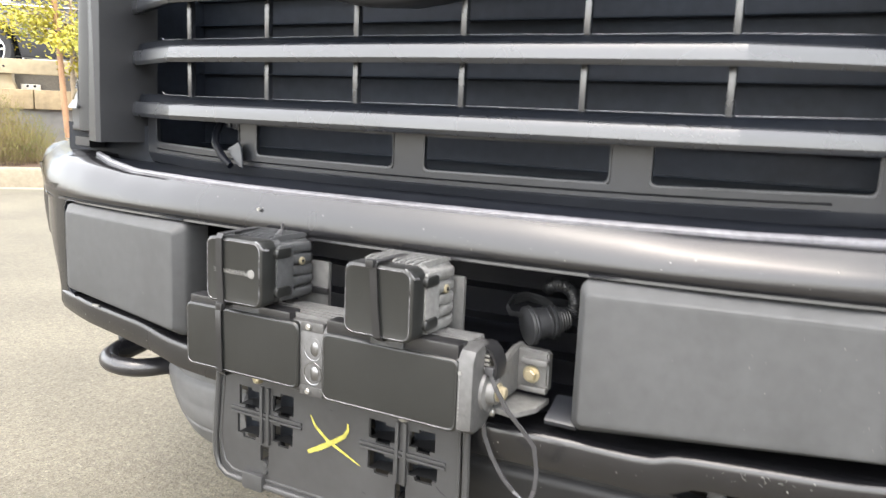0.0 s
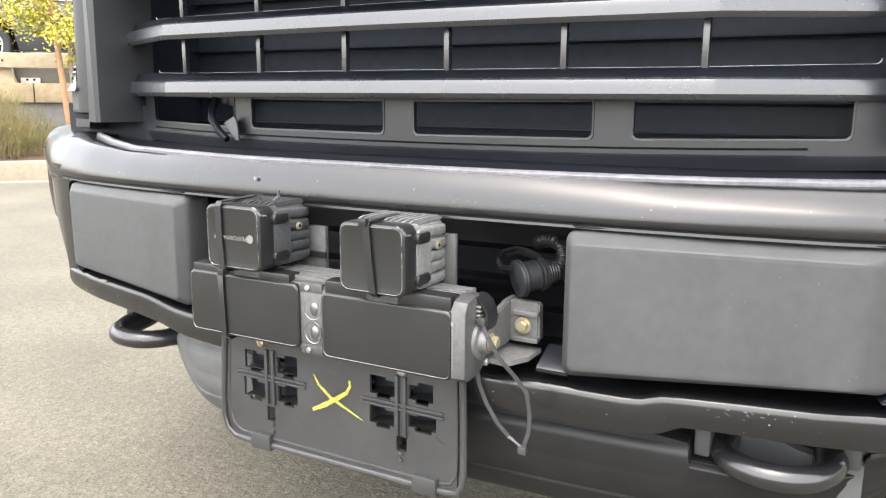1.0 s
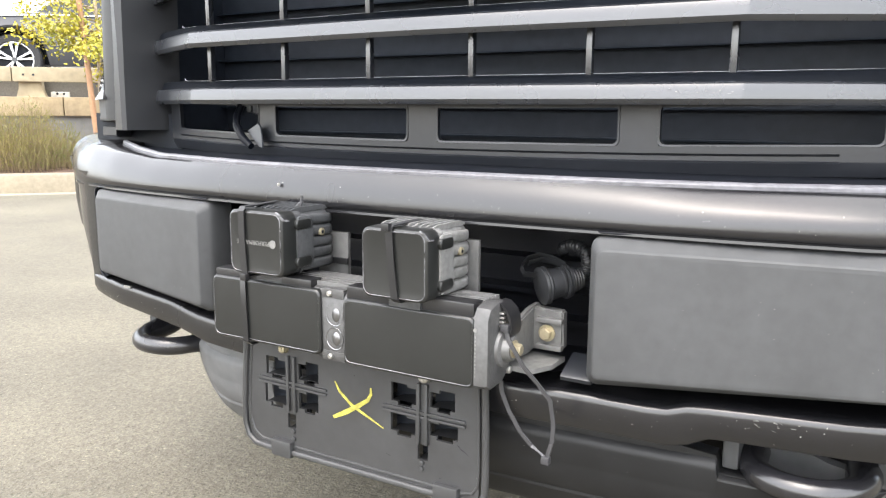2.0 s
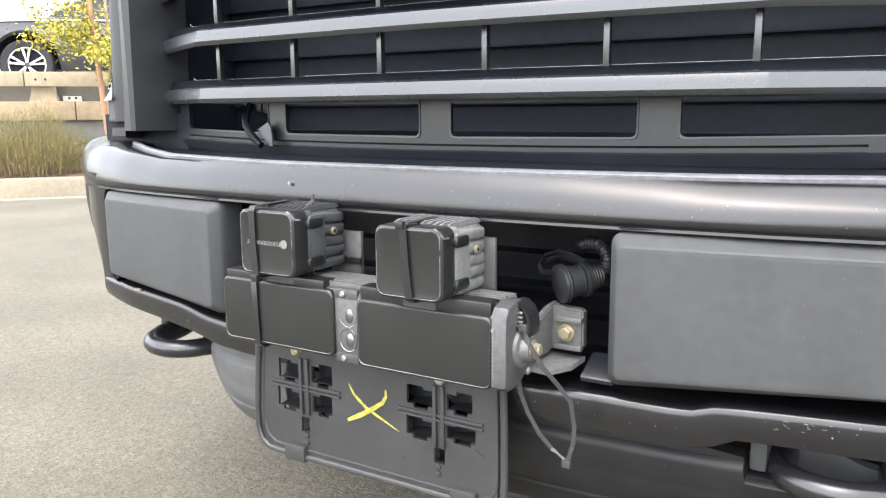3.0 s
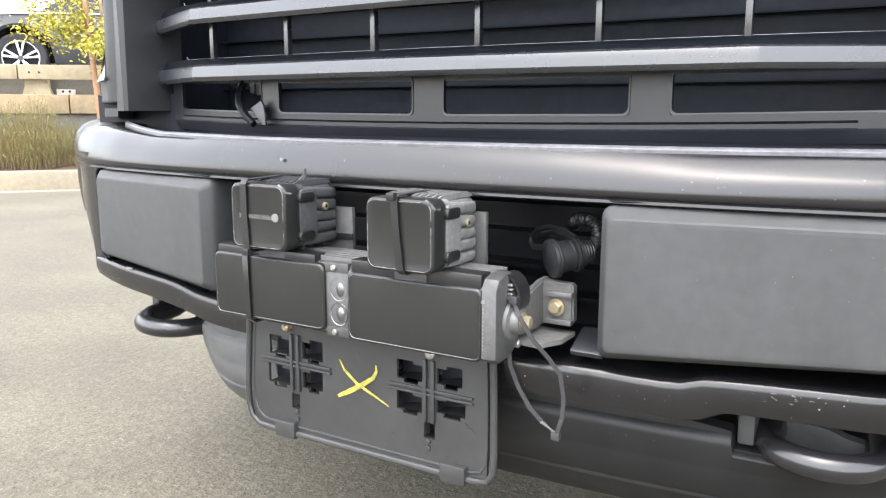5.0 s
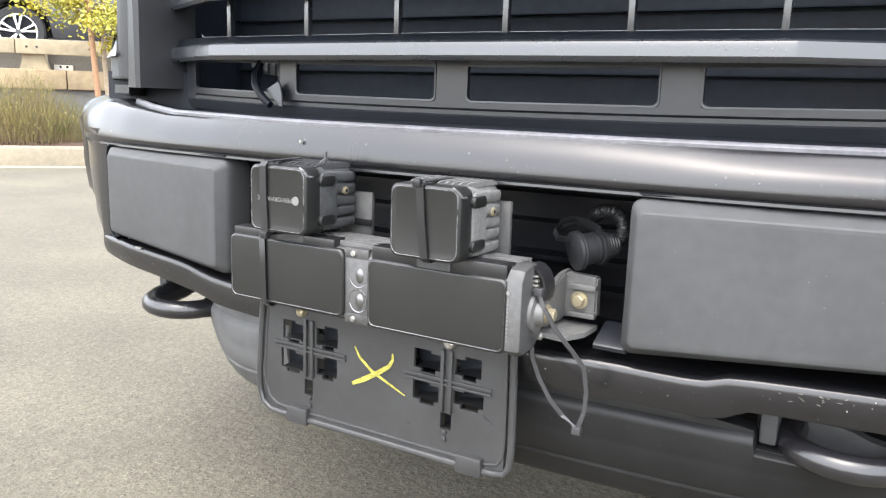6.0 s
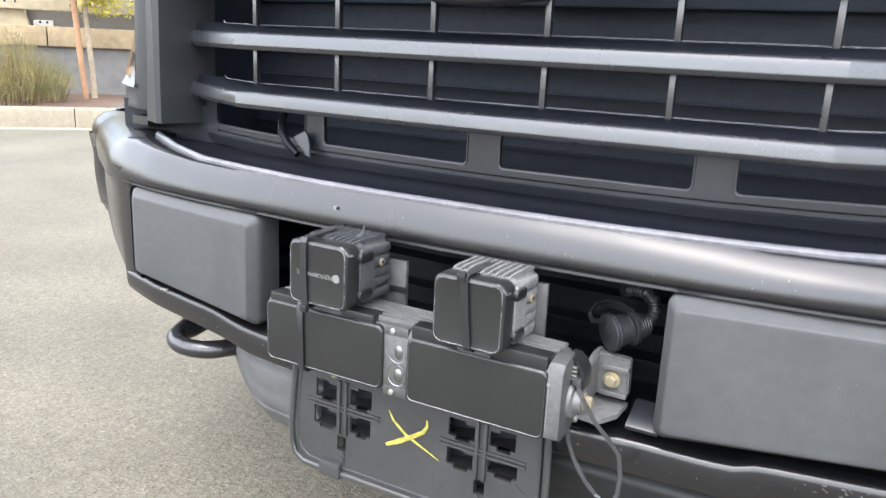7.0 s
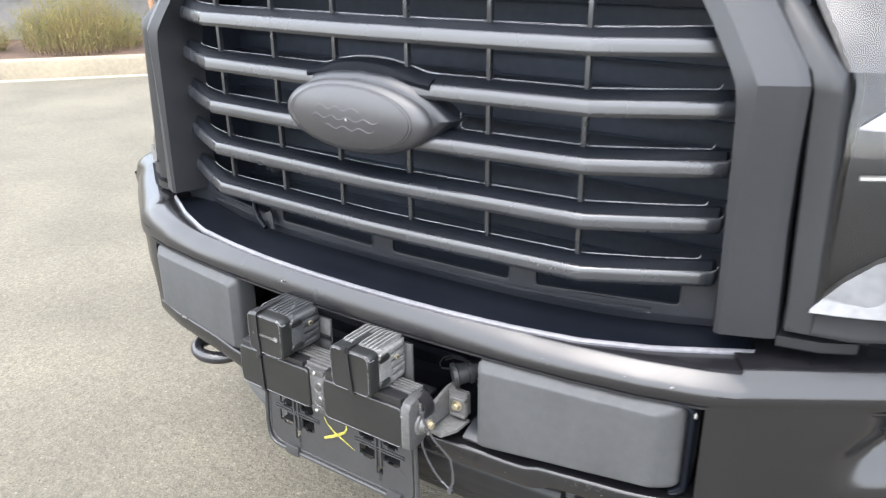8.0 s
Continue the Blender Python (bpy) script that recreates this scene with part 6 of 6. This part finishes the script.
def build_car():
    lot = 1.09
    car = thing("parked_suv", strip_point(-0.2, 4.9, lot), "dark grey metallic estate SUV parked on the raised lot", "car")
    # side profile along the car (a), nose towards smaller a
    wheel_a = (-1.08, 1.72)
    def arch(a, z):
        for w in wheel_a:
            d = math.hypot(a - w, 0)
            if d < 0.42:
                return max(z, lot + 0.34 + math.sqrt(0.42 ** 2 - d * d))
        return z
    bm = bmesh.new()
    rows = []
    for a in span(-2.0, 2.7, 94):
        e = max(0, (abs(a - 0.35) - 2.05) / 0.3)
        bot = arch(a, lot + 0.27 + 0.1 * e)
        hood = lot + (1.0 if a > -0.75 else 1.0 - 0.1 * min((-0.75 - a) / 1.2, 1))
        n0 = 4.02 + 0.25 * e * e
        rows.append([(a, n0 + 0.35, bot), (a, n0 + 0.03, bot + 0.002), (a, n0 + 0.01, min(bot + 0.03, hood - 0.2)), (a, n0, max(bot + 0.04, lot + 0.6)), (a, n0 + 0.015, lot + 0.78), (a, n0 + 0.022, lot + 0.80), (a, n0 + 0.06, hood - 0.03), (a, n0 + 0.12, hood), (a, n0 + 0.9, hood + 0.03), (a, n0 + 1.7, hood - 0.03)])
    loft(bm, rows)
    part("body", bm, CARP, car, "dark grey metallic body", m=STRIP)
    bm = bmesh.new()
    loft(bm, [[(-0.8 + 0.0, 4.15, lot + 0.99), (0.0, 4.22, lot + 1.45), (0.3, 4.28, lot + 1.6), (1.9, 4.28, lot + 1.62), (2.6, 4.2, lot + 1.0)], [(-0.8, 5.7, lot + 0.99), (0.0, 5.6, lot + 1.45), (0.3, 5.55, lot + 1.6), (1.9, 5.55, lot + 1.62), (2.6, 5.7, lot + 1.0)]], False)
    bm.faces.new([bm.verts.new(v) for v in ((-0.8, 4.15, lot + 0.99), (0.0, 4.22, lot + 1.45), (0.3, 4.28, lot + 1.6), (1.9, 4.28, lot + 1.62), (2.6, 4.2, lot + 1.0))])
    part("cabin", bm, CARGLASS, car, "dark tinted windows", m=STRIP)
    bm = bmesh.new()
    tube(bm, [(-1.7, 4.07, lot + 0.9), (-0.6, 4.05, lot + 0.95), (2.5, 4.06, lot + 0.97)], 0.012, 6)
    part("waist_trim", bm, CHROME, car, m=STRIP)
    for a in (0.05, 1.15):
        bm = bmesh.new()
        box(bm, a - 0.004, a + 0.004, 4.0, 4.05, lot + 0.38, lot + 0.93)
        part("door_gap", bm, DARK, car, m=STRIP)
    for w in wheel_a:
        for n in (4.06, 5.6):
            bm = bmesh.new()
            loft(bm, [[(w + r * math.cos(q), n + d, lot + 0.342 + r * math.sin(q)) for q in [2 * math.pi * i / 40 for i in range(40)]] for r, d in ((0.235, 0.02), (0.25, -0.01), (0.315, -0.015), (0.338, 0.01), (0.342, 0.1), (0.335, 0.2), (0.24, 0.2))], True)
            tyre = part("wheel", bm, RUBBER, car, m=STRIP)
            bm = bmesh.new()
            loft(bm, [[(w + r * math.cos(q), n + d, lot + 0.342 + r * math.sin(q)) for q in [2 * math.pi * i / 40 for i in range(40)]] for r, d in ((0.24, 0.06), (0.242, 0.0), (0.232, -0.006), (0.222, 0.0), (0.218, 0.04))], True)
            part("rim", bm, ALLOY, tyre, m=STRIP)
            for i in range(5):
                for off in (-0.2, 0.2):
                    q = 2 * math.pi * i / 5 + off + 0.3
                    q2 = 2 * math.pi * i / 5 + 0.3 + off * 0.5
                    bm = bmesh.new()
                    dirv, per = Vector((math.cos(q), 0, math.sin(q))), Vector((-math.sin(q), 0, math.cos(q)))
                    c = Vector((w, n, lot + 0.342))
                    a0, a1 = c + Vector((math.cos(q2), 0, math.sin(q2))) * 0.03, c + dirv * 0.226
                    loft(bm, [[p + per * k + Vector((0, yy, 0)) for k, yy in ((-hw, 0.0), (-hw * 0.6, -0.008), (hw * 0.6, -0.008), (hw, 0.0), (0, 0.04))] for p, hw in ((a0, 0.012), (a1, 0.019))], True, True)
                    part("spoke", bm, ALLOY, tyre, m=STRIP)
            bm = bmesh.new()
            tube(bm, [STRIP.inverted() @ (STRIP @ Vector((w, n + 0.02, lot + 0.342))), Vector((w, n - 0.012, lot + 0.342))], 0.034, 16)
            part("hub_cap", bm, DCAST, tyre, m=STRIP)
            bm = bmesh.new()
            loft(bm, [[(w + r * math.cos(q), n + 0.05, lot + 0.342 + r * math.sin(q)) for q in [2 * math.pi * i / 30 for i in range(30)]] for r in (0.23, 0.005)], True)
            part("wheel_well", bm, DARK, tyre, m=STRIP)
    for a0 in (-1.6, 1.2):
        bm = bmesh.new()
        loft(bm, [[(a, 4.4, z) for z in (lot + 0.3, lot + 0.85)] for a in (a0, a0 + 1.0)])
        part("wheel_arch", bm, DARK, car, m=STRIP)


build_strip()
build_grass(-0.5, 0.62, 0.58, 0.74, 1900, 1)
build_grass(-1.8, 0.7, 0.55, 0.62, 1200, 2)
build_grass(1.7, 0.8, 0.45, 0.6, 500, 3)
build_grass(-3.0, 0.75, 0.5, 0.68, 500, 4)
build_tree()
build_car()
